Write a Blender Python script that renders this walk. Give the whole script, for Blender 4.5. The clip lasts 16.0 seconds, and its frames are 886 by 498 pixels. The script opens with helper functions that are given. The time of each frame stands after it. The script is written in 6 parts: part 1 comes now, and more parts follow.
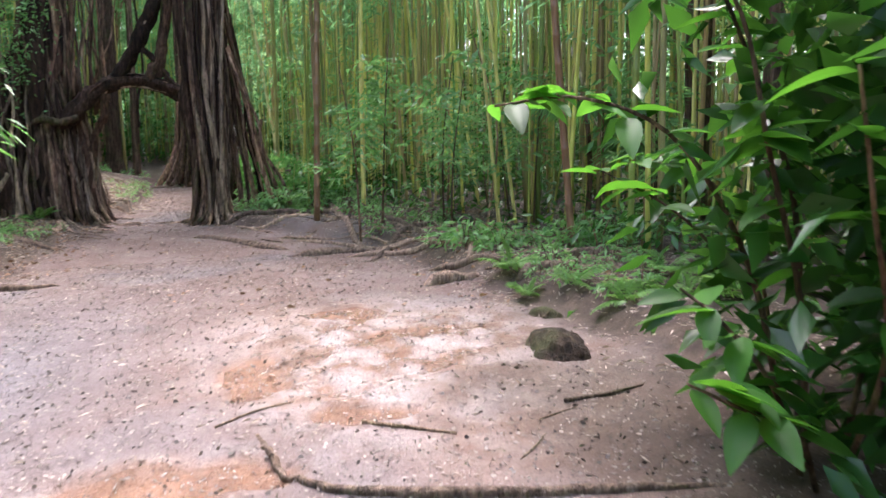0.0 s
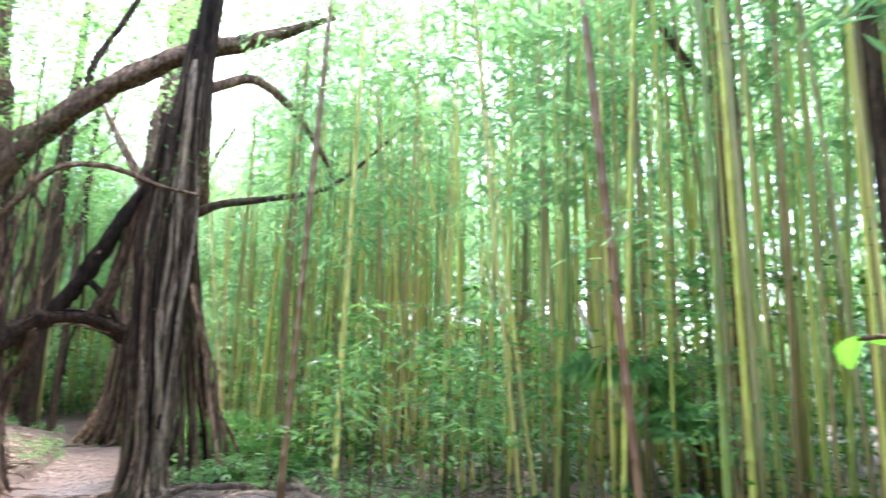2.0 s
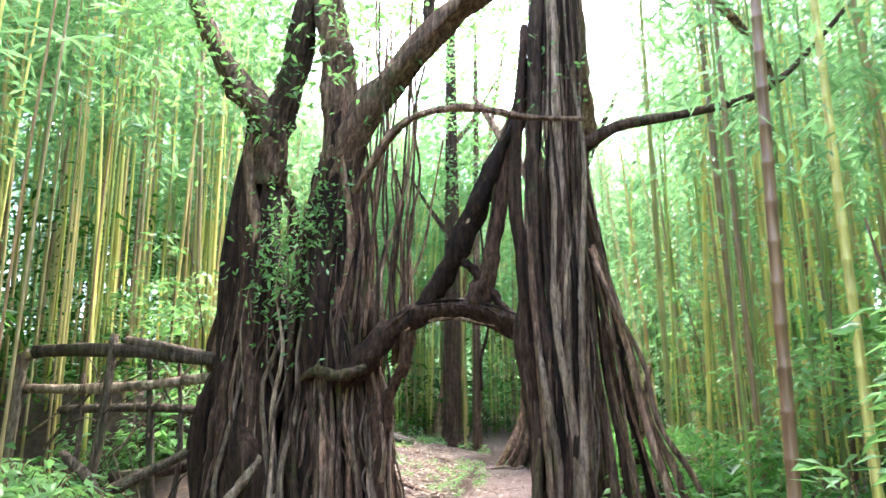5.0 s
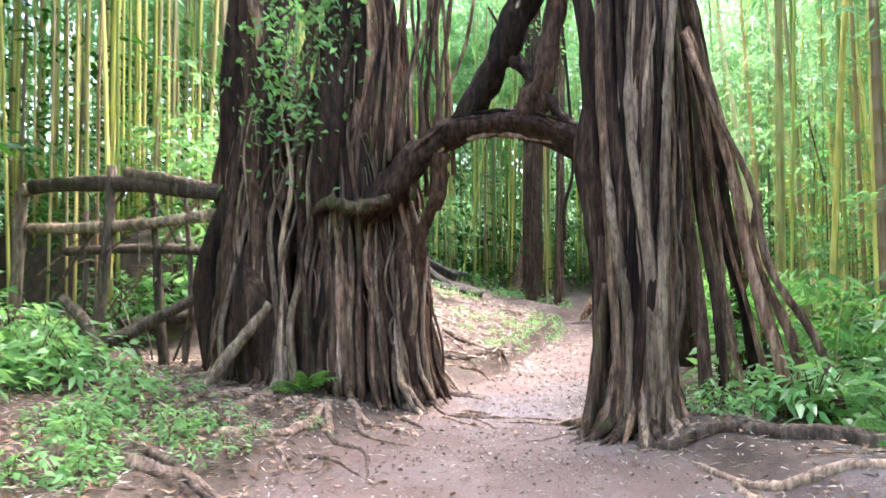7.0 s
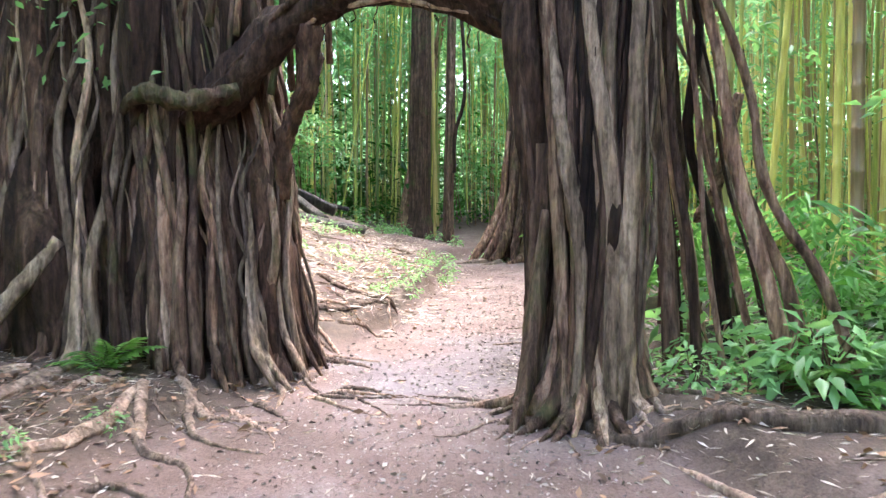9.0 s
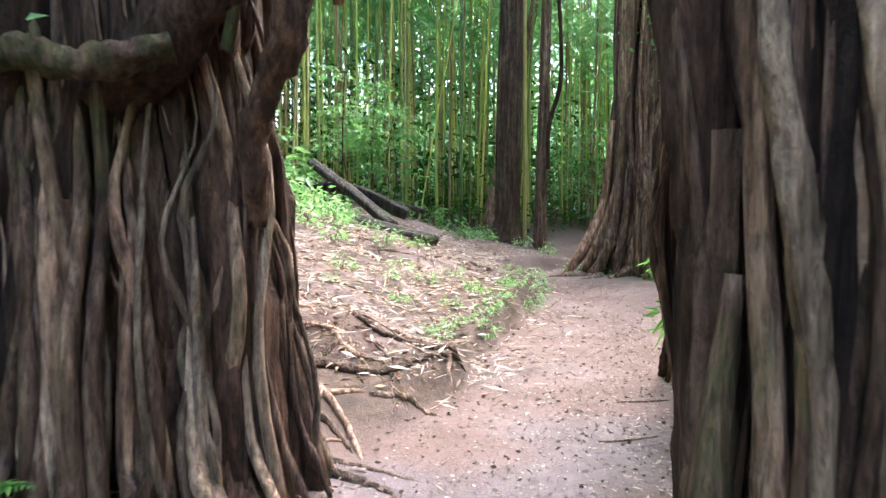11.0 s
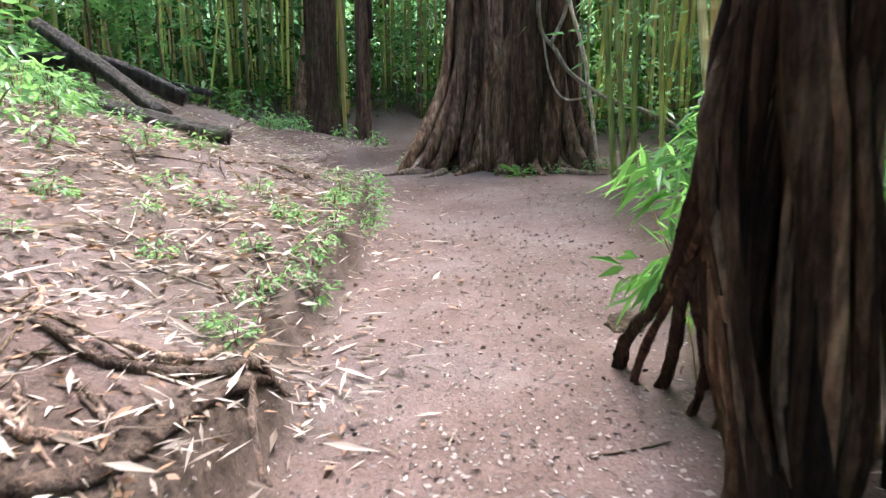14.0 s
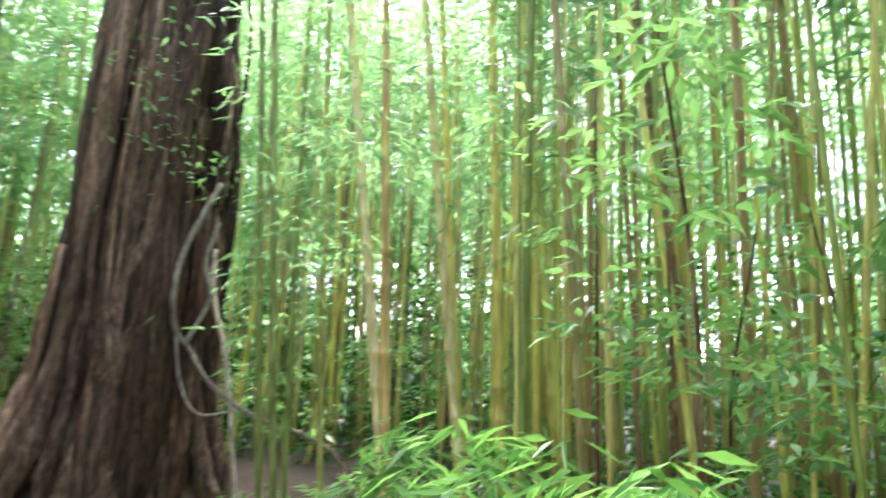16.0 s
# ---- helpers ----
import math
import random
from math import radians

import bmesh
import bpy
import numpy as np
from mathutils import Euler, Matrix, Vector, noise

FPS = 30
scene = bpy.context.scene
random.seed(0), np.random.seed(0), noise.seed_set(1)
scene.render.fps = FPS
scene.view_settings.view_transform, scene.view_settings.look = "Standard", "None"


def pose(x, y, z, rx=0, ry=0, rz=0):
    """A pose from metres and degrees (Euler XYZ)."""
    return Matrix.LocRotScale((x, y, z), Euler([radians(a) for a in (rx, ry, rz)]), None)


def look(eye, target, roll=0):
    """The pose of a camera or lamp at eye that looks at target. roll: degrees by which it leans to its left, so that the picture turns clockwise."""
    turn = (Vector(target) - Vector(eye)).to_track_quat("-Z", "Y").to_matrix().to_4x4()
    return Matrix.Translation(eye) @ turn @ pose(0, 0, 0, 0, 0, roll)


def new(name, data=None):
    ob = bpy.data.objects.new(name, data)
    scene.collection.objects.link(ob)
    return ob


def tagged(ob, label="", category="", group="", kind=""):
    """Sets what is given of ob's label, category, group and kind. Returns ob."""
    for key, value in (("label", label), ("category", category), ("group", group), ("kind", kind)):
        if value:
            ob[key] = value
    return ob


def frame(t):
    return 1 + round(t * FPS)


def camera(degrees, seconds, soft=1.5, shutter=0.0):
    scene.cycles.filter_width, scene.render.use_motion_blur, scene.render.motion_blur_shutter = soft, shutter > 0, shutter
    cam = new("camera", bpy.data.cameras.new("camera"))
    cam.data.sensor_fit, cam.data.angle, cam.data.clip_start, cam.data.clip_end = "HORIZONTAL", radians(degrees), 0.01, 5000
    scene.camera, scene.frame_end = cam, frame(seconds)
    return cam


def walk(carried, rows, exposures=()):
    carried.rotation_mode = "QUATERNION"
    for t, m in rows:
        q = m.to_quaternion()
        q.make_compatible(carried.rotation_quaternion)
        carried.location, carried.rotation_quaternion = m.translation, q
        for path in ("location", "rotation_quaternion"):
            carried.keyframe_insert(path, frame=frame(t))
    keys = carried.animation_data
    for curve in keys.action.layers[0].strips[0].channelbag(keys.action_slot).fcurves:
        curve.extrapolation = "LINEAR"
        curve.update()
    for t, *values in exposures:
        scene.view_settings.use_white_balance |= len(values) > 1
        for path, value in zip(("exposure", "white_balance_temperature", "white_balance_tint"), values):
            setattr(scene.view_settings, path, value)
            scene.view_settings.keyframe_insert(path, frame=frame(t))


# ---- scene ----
cam = camera(62.5, 16.0, soft=1.4, shutter=0.4)
PATH = [
    (0, (2.27, -15.924, 1.44), (2.762, -14.005, 1.166), -1.0),
    (0.5, (2.18, -15.327, 1.419), (2.809, -13.436, 1.247), -0.9),
    (1, (2.1, -14.837, 1.384), (2.904, -13.005, 1.405), -0.6),
    (1.5, (1.877, -14.222, 1.401), (2.755, -12.446, 1.677), 0.2),
    (2, (1.848, -13.581, 1.445), (2.495, -11.74, 1.882), 1.2),
    (2.5, (1.675, -13.086, 1.439), (2.065, -11.163, 1.827), 1.4),
    (3, (1.378, -12.263, 1.45), (1.604, -10.31, 1.814), 0.8),
    (3.5, (1.203, -11.214, 1.478), (1.294, -9.27, 1.938), -0.3),
    (3.7, (1.191, -10.876, 1.491), (1.235, -8.94, 1.992), -0.8),
    (5.8, (2.29, -8.265, 1.473), (1.649, -6.403, 1.819), 0.0),
    (6, (2.279, -8.047, 1.454), (1.605, -6.188, 1.755), -0.0),
    (6.5, (2.225, -7.575, 1.383), (1.513, -5.716, 1.577), -0.2),
    (7, (2.035, -7.082, 1.332), (1.354, -5.203, 1.417), -0.3),
    (7.5, (1.811, -6.609, 1.307), (1.222, -4.698, 1.276), -0.5),
    (8, (1.63, -6.146, 1.279), (1.127, -4.214, 1.169), -0.4),
    (8.5, (1.499, -5.685, 1.255), (1.068, -3.736, 1.136), -0.1),
    (9, (1.411, -5.216, 1.254), (1.046, -3.252, 1.169), -0.1),
    (9.5, (1.372, -4.731, 1.307), (0.851, -2.801, 1.231), -0.0),
    (9.7, (1.351, -4.534, 1.309), (0.75, -2.627, 1.252), -0.1),
    (11.8, (0.806, -2.128, 1.543), (0.207, -0.240, 1.293), 0.0),
    (12, (0.734, -1.967, 1.524), (0.152, -0.087, 1.186), -0.3),
    (12.5, (0.575, -1.590, 1.556), (0.139, 0.350, 1.363), -0.8),
    (13, (0.396, -1.207, 1.552), (0.260, 0.773, 1.308), 0.2),
    (13.5, (0.350, -0.722, 1.522), (0.262, 1.247, 1.186), 0.7),
    (14, (0.288, -0.218, 1.459), (0.181, 1.734, 1.039), -0.4),
    (14.5, (0.199, 0.365, 1.416), (0.145, 2.359, 1.270), 0.0),
    (15, (0.270, 0.820, 1.430), (0.415, 2.808, 1.594), 1.8),
    (15.5, (0.340, 1.340, 1.450), (0.780, 3.259, 1.785), 2.5),
    (16, (0.420, 1.920, 1.470), (1.230, 3.700, 1.910), 2.5),
]
walk(cam, [(t, look(e, g, r)) for t, e, g, r in PATH], exposures=[(0, 3.05, 6200, 20), (1.5, 3.65, 6050, 16), (2.1, 3.8, 6000, 16), (3, 3.8, 6000, 16), (6, 4.15, 6150, 18), (7, 4.2, 6100, 20), (9.5, 4.3, 6100, 20), (12, 3.65, 5950, 16), (14, 3.55, 5950, 18), (14.5, 3.55, 5950, 18), (15.2, 3.95, 6100, 20), (16, 4.05, 6350, 18)])

# ---- world and sun: a bright overcast sky ----
world = bpy.data.worlds.new("overcast_sky")
scene.world = world
world.use_nodes = True
wn, wl = world.node_tree.nodes, world.node_tree.links
sky = wn.new("ShaderNodeTexSky")
sky.sky_type = 'NISHITA'
sky.sun_disc = False
sky.sun_elevation, sky.sun_rotation = radians(64), radians(18)
sky.air_density, sky.dust_density, sky.ozone_density = 1.0, 4.0, 0.8
wn["Background"].inputs["Strength"].default_value = 0.14
wl.new(sky.outputs[0], wn["Background"].inputs["Color"])
sun = new("sun", bpy.data.lights.new("sun", 'SUN'))
sun.data.energy, sun.data.angle, sun.data.color = 0.8, radians(40), (1.0, 0.98, 0.95)
sun.matrix_world = look((3.7, 11.3, 24.5), (0, 0, 0))


# ---- materials ----
def material(name, rough=0.7, metal=0.0):
    m = bpy.data.materials.new(name)
    m.use_nodes = True
    nt = m.node_tree
    b = nt.nodes["Principled BSDF"]
    b.inputs["Roughness"].default_value = rough
    b.inputs["Metallic"].default_value = metal
    return m, nt, b


def node(nt, kind, **values):
    n = nt.nodes.new(kind)
    for key, v in values.items():
        n.inputs[key.replace("_", " ")].default_value = v
    return n


def coords(nt, scale=(1, 1, 1), source="Object"):
    tc = nt.nodes.new("ShaderNodeTexCoord")
    mp = nt.nodes.new("ShaderNodeMapping")
    mp.inputs["Scale"].default_value = scale
    nt.links.new(tc.outputs[source], mp.inputs["Vector"])
    return mp.outputs[0]


def world_coords(nt, scale=(1, 1, 1)):
    g = nt.nodes.new("ShaderNodeNewGeometry")
    mp = nt.nodes.new("ShaderNodeMapping")
    mp.inputs["Scale"].default_value = scale
    nt.links.new(g.outputs["Position"], mp.inputs["Vector"])
    return mp.outputs[0]


def noise_tex(nt, vec, scale, detail=4.0, rough=0.6):
    n = node(nt, "ShaderNodeTexNoise", Scale=scale, Detail=detail, Roughness=rough)
    nt.links.new(vec, n.inputs["Vector"])
    return n.outputs["Fac"]


def ramp(nt, fac, stops):
    r = nt.nodes.new("ShaderNodeValToRGB")
    els = r.color_ramp.elements
    while len(els) < len(stops):
        els.new(0.5)
    for e, (p, c) in zip(els, stops):
        e.position, e.color = p, (*c, 1)
    nt.links.new(fac, r.inputs["Fac"])
    return r.outputs["Color"]


def mixed(nt, fac, a, b, blend='MIX'):
    m = nt.nodes.new("ShaderNodeMix")
    m.data_type, m.blend_type = 'RGBA', blend
    for sock, v in ((m.inputs[0], fac), (m.inputs[6], a), (m.inputs[7], b)):
        if isinstance(v, (int, float)):
            sock.default_value = v
        elif isinstance(v, tuple):
            sock.default_value = (*v, 1)
        else:
            nt.links.new(v, sock)
    return m.outputs[2]


def math_node(nt, op, a, b):
    m = nt.nodes.new("ShaderNodeMath")
    m.operation = op
    for sock, v in ((m.inputs[0], a), (m.inputs[1], b)):
        if isinstance(v, (int, float)):
            sock.default_value = v
        else:
            nt.links.new(v, sock)
    return m.outputs[0]


def bumped(nt, b, height, strength, distance=0.02):
    n = node(nt, "ShaderNodeBump", Strength=strength, Distance=distance)
    nt.links.new(height, n.inputs["Height"])
    nt.links.new(n.outputs[0], b.inputs["Normal"])


def bark_material(name, dark, mid, light, moss=0.0):
    m, nt, b = material(name, 0.85)
    b.inputs["Specular IOR Level"].default_value = 0.2
    v = world_coords(nt, (9, 9, 0.7))
    fine = world_coords(nt, (45, 45, 5))
    a, c = noise_tex(nt, v, 1.6, 5, 0.65), noise_tex(nt, fine, 1.0, 4, 0.6)
    col = ramp(nt, a, [(0.28, dark), (0.5, mid), (0.72, light)])
    col = mixed(nt, 0.55, col, ramp(nt, c, [(0.3, (0.25, 0.25, 0.25)), (0.7, (1, 1, 1))]), 'MULTIPLY')
    info = nt.nodes.new("ShaderNodeObjectInfo")
    tone = ramp(nt, info.outputs["Random"], [(0.0, (0.35, 0.31, 0.29)), (0.55, (0.85, 0.78, 0.74)), (1.0, (1.7, 1.5, 1.38))])
    col = mixed(nt, 1.0, col, tone, 'MULTIPLY')
    knots = noise_tex(nt, world_coords(nt, (11, 11, 4)), 1.7, 6, 0.7)
    col = mixed(nt, 0.8, col, ramp(nt, knots, [(0.36, (0.3, 0.27, 0.25)), (0.5, (0.9, 0.88, 0.85)), (0.66, (1.5, 1.4, 1.3))]), 'MULTIPLY')
    if moss:
        green = noise_tex(nt, world_coords(nt), 1.3, 4, 0.7)
        mask = ramp(nt, green, [(0.62 - moss * 0.2, (0, 0, 0)), (0.75, (0.7, 0.7, 0.7))])
        col = mixed(nt, mask, col, (0.075, 0.11, 0.03))
    nt.links.new(col, b.inputs["Base Color"])
    h = math_node(nt, 'ADD', math_node(nt, 'ADD', a, math_node(nt, 'MULTIPLY', knots, 1.2)), math_node(nt, 'MULTIPLY', c, 0.5))
    bumped(nt, b, h, 1.0, 0.05)
    return m


def leaf_material(name, dark, light, glow, rough=0.35, through_amount=0.45, island=True):
    m, nt, b = material(name, rough)
    b.inputs["Specular IOR Level"].default_value = 0.3
    if island:
        src = nt.nodes.new("ShaderNodeNewGeometry").outputs["Random Per Island"]
    else:
        src = nt.nodes.new("ShaderNodeObjectInfo").outputs["Random"]
    patch = noise_tex(nt, world_coords(nt), 0.6, 3, 0.6)
    mix = math_node(nt, 'ADD', math_node(nt, 'MULTIPLY', src, 0.55), math_node(nt, 'MULTIPLY', patch, 0.45))
    col = ramp(nt, mix, [(0.25, dark), (0.7, light), (0.97, tuple(min(1, 1.35 * c + 0.03) for c in light))])
    nt.links.new(col, b.inputs["Base Color"])
    tr = nt.nodes.new("ShaderNodeBsdfTranslucent")
    nt.links.new(mixed(nt, 1.0, mixed(nt, 0.5, col, glow), (1.5, 1.5, 1.3), 'MULTIPLY'), tr.inputs["Color"])
    ms = nt.nodes.new("ShaderNodeMixShader")
    ms.inputs[0].default_value = through_amount
    nt.links.new(b.outputs[0], ms.inputs[1])
    nt.links.new(tr.outputs[0], ms.inputs[2])
    nt.links.new(ms.outputs[0], nt.nodes["Material Output"].inputs["Surface"])
    return m


def culm_material(name, island):
    m, nt, b = material(name, 0.45)
    src = (nt.nodes.new("ShaderNodeNewGeometry").outputs["Random Per Island"] if island
           else nt.nodes.new("ShaderNodeObjectInfo").outputs["Random"])
    tone = ramp(nt, src, [(0.0, (0.13, 0.19, 0.045)), (0.22, (0.36, 0.4, 0.08)), (0.42, (0.74, 0.66, 0.14)), (0.55, (0.8, 0.68, 0.22)),
                          (0.72, (0.5, 0.36, 0.14)), (0.88, (0.26, 0.14, 0.07)), (1.0, (0.42, 0.4, 0.16))])
    streak = noise_tex(nt, world_coords(nt, (25, 25, 1.2)), 1.0, 4, 0.6)
    col = mixed(nt, 0.6, tone, ramp(nt, streak, [(0.3, (0.35, 0.32, 0.25)), (0.6, (1, 1, 1))]), 'MULTIPLY')
    stain = noise_tex(nt, world_coords(nt), 2.2, 4, 0.6)
    col = mixed(nt, ramp(nt, stain, [(0.52, (0, 0, 0)), (0.76, (0.4, 0.4, 0.4))]), col, (0.13, 0.11, 0.07))
    nt.links.new(col, b.inputs["Base Color"])
    bumped(nt, b, streak, 0.3, 0.01)
    return m


def earth_material():
    m, nt, b = material("trodden_earth", 0.75)
    b.inputs["Specular IOR Level"].default_value = 0.25
    w = world_coords(nt)
    att = {}
    for key in ("trod", "wet", "gravel", "puddle"):
        a = nt.nodes.new("ShaderNodeAttribute")
        a.attribute_name = key
        att[key] = a.outputs["Fac"]
    big, mid, fine = noise_tex(nt, w, 0.9, 5, 0.65), noise_tex(nt, w, 6.0, 5, 0.7), noise_tex(nt, w, 60.0, 4, 0.7)
    clay = ramp(nt, big, [(0.3, (0.09, 0.056, 0.042)), (0.5, (0.15, 0.1, 0.084)), (0.72, (0.21, 0.162, 0.15))])
    grit = ramp(nt, mid, [(0.3, (0.08, 0.07, 0.074)), (0.7, (0.18, 0.164, 0.175))])
    lump = noise_tex(nt, w, 2.4, 6, 0.62)
    # ochre hollows; the pale stops paint the bright glare on wet bumps
    ochre_lit = ramp(nt, lump, [(0.32, (0.12, 0.05, 0.022)), (0.45, (0.22, 0.13, 0.09)), (0.53, (0.32, 0.245, 0.22)), (0.7, (0.46, 0.385, 0.355))])
    floor_ = ramp(nt, mid, [(0.25, (0.022, 0.015, 0.011)), (0.5, (0.07, 0.048, 0.034)), (0.8, (0.16, 0.115, 0.085))])
    speck = ramp(nt, fine, [(0.34, (0.45, 0.42, 0.4)), (0.55, (1, 1, 1))])
    path = mixed(nt, att["gravel"], clay, grit)
    path = mixed(nt, att["wet"], path, ochre_lit)
    path = mixed(nt, att["puddle"], path, ramp(nt, lump, [(0.3, (0.11, 0.05, 0.027)), (0.6, (0.23, 0.125, 0.08))]))
    col = mixed(nt, att["trod"], floor_, path)
    col = mixed(nt, 0.8, col, speck, 'MULTIPLY')
    nt.links.new(col, b.inputs["Base Color"])
    r = math_node(nt, 'SUBTRACT', 0.82, math_node(nt, 'MULTIPLY', att["wet"], math_node(nt, 'ADD', 0.35, math_node(nt, 'MULTIPLY', mid, 0.6))))
    r = math_node(nt, 'SUBTRACT', r, math_node(nt, 'MULTIPLY', att["puddle"], 0.4))
    nt.links.new(r, b.inputs["Roughness"])
    bumped(nt, b, math_node(nt, 'ADD', mid, math_node(nt, 'MULTIPLY', fine, 0.6)), 0.7, 0.03)
    return m


BARK = bark_material("banyan_bark", (0.03, 0.019, 0.014), (0.22, 0.14, 0.1), (0.5, 0.37, 0.28), 0.3)
BARK_DARK = bark_material("dark_brown_bark", (0.012, 0.008, 0.006), (0.075, 0.044, 0.03), (0.17, 0.11, 0.08))
BARK_PALE = bark_material("pale_bark", (0.10, 0.075, 0.055), (0.37, 0.28, 0.21), (0.6, 0.49, 0.39))
ROOT = bark_material("root_bark", (0.16, 0.12, 0.095), (0.38, 0.295, 0.24), (0.55, 0.46, 0.39))
LOG = bark_material("wet_black_log", (0.014, 0.013, 0.012), (0.05, 0.047, 0.045), (0.16, 0.155, 0.15), 0.2)
LOG.node_tree.nodes["Principled BSDF"].inputs["Roughness"].default_value = 0.45
DEAD = bark_material("weathered_branch", (0.09, 0.07, 0.05), (0.24, 0.19, 0.14), (0.45, 0.38, 0.3), 0.35)
PALE_VINE = bark_material("pale_vine", (0.6, 0.55, 0.48), (0.8, 0.75, 0.67), (0.9, 0.86, 0.78))
CULM = culm_material("bamboo_culm", False)
CULM_FAR = culm_material("bamboo_culm_far", True)
BAMBOO_LEAF = leaf_material("bamboo_leaf", (0.022, 0.08, 0.03), (0.155, 0.31, 0.15), (0.37, 0.62, 0.28), 0.25, 0.48)
BRIGHT_LEAF = leaf_material("bright_bamboo_leaf", (0.025, 0.1, 0.025), (0.11, 0.26, 0.07), (0.23, 0.47, 0.11), 0.25)
BROAD_LEAF = leaf_material("broad_leaf", (0.05, 0.13, 0.045), (0.16, 0.31, 0.12), (0.28, 0.52, 0.15), 0.28)
SHRUB_LEAF = leaf_material("glossy_shrub_leaf", (0.01, 0.042, 0.008), (0.05, 0.165, 0.02), (0.16, 0.46, 0.03), 0.5, 0.36, False)
FERN_LEAF = leaf_material("fern_leaf", (0.03, 0.1, 0.02), (0.13, 0.26, 0.065), (0.26, 0.46, 0.1))
# leaf green darkened to hold the shade of the grove and shrub interiors
SHADE_LEAF = leaf_material("shaded_leaf", (0.008, 0.035, 0.008), (0.03, 0.1, 0.018), (0.1, 0.3, 0.03), 0.25, 0.3)
DRY_LEAF = leaf_material("dry_leaf", (0.13, 0.09, 0.065), (0.46, 0.39, 0.33), (0.45, 0.36, 0.26), 0.55, 0.12)
EARTH = earth_material()
ROCK = bark_material("mossy_rock", (0.03, 0.022, 0.018), (0.08, 0.06, 0.045), (0.16, 0.13, 0.1), 0.9)


# ---- mesh helpers ----
def mesh_of(name, verts, faces, mat, smooth=True):
    """A mesh from arrays: verts (n, 3) and faces (m, k)."""
    verts, faces = np.asarray(verts, np.float32), np.asarray(faces, np.int32)
    me = bpy.data.meshes.new(name)
    me.vertices.add(len(verts))
    me.vertices.foreach_set("co", verts.ravel())
    n, k = faces.shape
    me.loops.add(n * k)
    me.loops.foreach_set("vertex_index", faces.ravel())
    me.polygons.add(n)
    me.polygons.foreach_set("loop_start", np.arange(n, dtype=np.int32) * k)
    me.polygons.foreach_set("loop_total", np.full(n, k, np.int32))
    me.polygons.foreach_set("use_smooth", np.full(n, smooth))
    me.materials.append(mat)
    me.update(calc_edges=True)
    return me


def joined(pieces):
    """Joins (verts, faces) arrays of one face size."""
    vs, fs, at = [], [], 0
    for v, f in pieces:
        vs.append(v), fs.append(np.asarray(f) + at)
        at += len(v)
    return np.concatenate(vs), np.concatenate(fs)


def thing(name, label, category, place=(0, 0, 0), group="", kind=""):
    ob = new(name)
    ob.location = place
    ob.empty_display_size = 0.1
    return tagged(ob, label, category, group, kind)


def part(name, me, parent, label=""):
    ob = new(name, me)
    ob.parent = parent
    if label:
        ob["label"] = label
    return ob


def smooth_line(points, n):
    """n points on a Catmull-Rom curve through the given ones."""
    p = np.asarray(points, float)
    p = np.vstack([2 * p[0] - p[1], p, 2 * p[-1] - p[-2]])
    u = np.linspace(0, len(p) - 3 - 1e-6, n)
    i, f = u.astype(int), (u % 1)[:, None]
    a, b, c, d = p[i], p[i + 1], p[i + 2], p[i + 3]
    return 0.5 * (2 * b + (c - a) * f + (2 * a - 5 * b + 4 * c - d) * f**2 + (3 * b - a - 3 * c + d) * f**3)


def tube(line, radii, sides=8, rough=0.0, flutes=0, rng=None):
    """A closed tube along a line of points: quads. flutes: lengthwise ridges."""
    line = np.asarray(line, float)
    n = len(line)
    r = np.interp(np.linspace(0, 1, n), np.linspace(0, 1, len(radii)), radii)
    ahead = np.gradient(line, axis=0)
    ahead /= np.linalg.norm(ahead, axis=1, keepdims=True) + 1e-9
    ref = np.array([0, 0, 1.0]) if abs(ahead[:, 2]).mean() < 0.7 else np.array([1.0, 0, 0])
    a = np.cross(ahead, ref)
    a /= np.linalg.norm(a, axis=1, keepdims=True) + 1e-9
    b = np.cross(ahead, a)
    th = np.linspace(0, 2 * np.pi, sides, endpoint=False)
    rr = r[:, None] * np.ones(sides)[None]
    if rng is not None and rough:
        lump = rng.normal(0, 1, (n, sides))
        lump = (lump + np.roll(lump, 1, 0) + np.roll(lump, 1, 1)) / 1.7
        rr = rr * (1 + rough * lump)
    if flutes and rng is not None:
        ph = rng.uniform(0, 6.28, 2)
        rr = rr * (1 + 0.16 * np.sin(flutes * th[None] + ph[0] + np.linspace(0, 2, n)[:, None]) + 0.1 * np.sin((flutes * 2 + 1) * th[None] + ph[1]))
    v = line[:, None] + rr[..., None] * (np.cos(th)[None, :, None] * a[:, None] + np.sin(th)[None, :, None] * b[:, None])
    i, j = np.meshgrid(np.arange(n - 1), np.arange(sides), indexing="ij")
    k = (j + 1) % sides
    f = np.stack([i * sides + j, i * sides + k, (i + 1) * sides + k, (i + 1) * sides + j], -1).reshape(-1, 4)
    v = v.reshape(-1, 3)
    v = np.vstack([v, line[:1], line[-1:]])
    lo, hi, q = n * sides, n * sides + 1, np.arange(0, sides, 2)
    caps = [np.stack([np.full(len(q), lo), (q + 2) % sides, (q + 1) % sides, q], -1),
            np.stack([np.full(len(q), hi), (n - 1) * sides + q, (n - 1) * sides + (q + 1) % sides, (n - 1) * sides + (q + 2) % sides], -1)]
    return v, np.vstack([f, *caps])


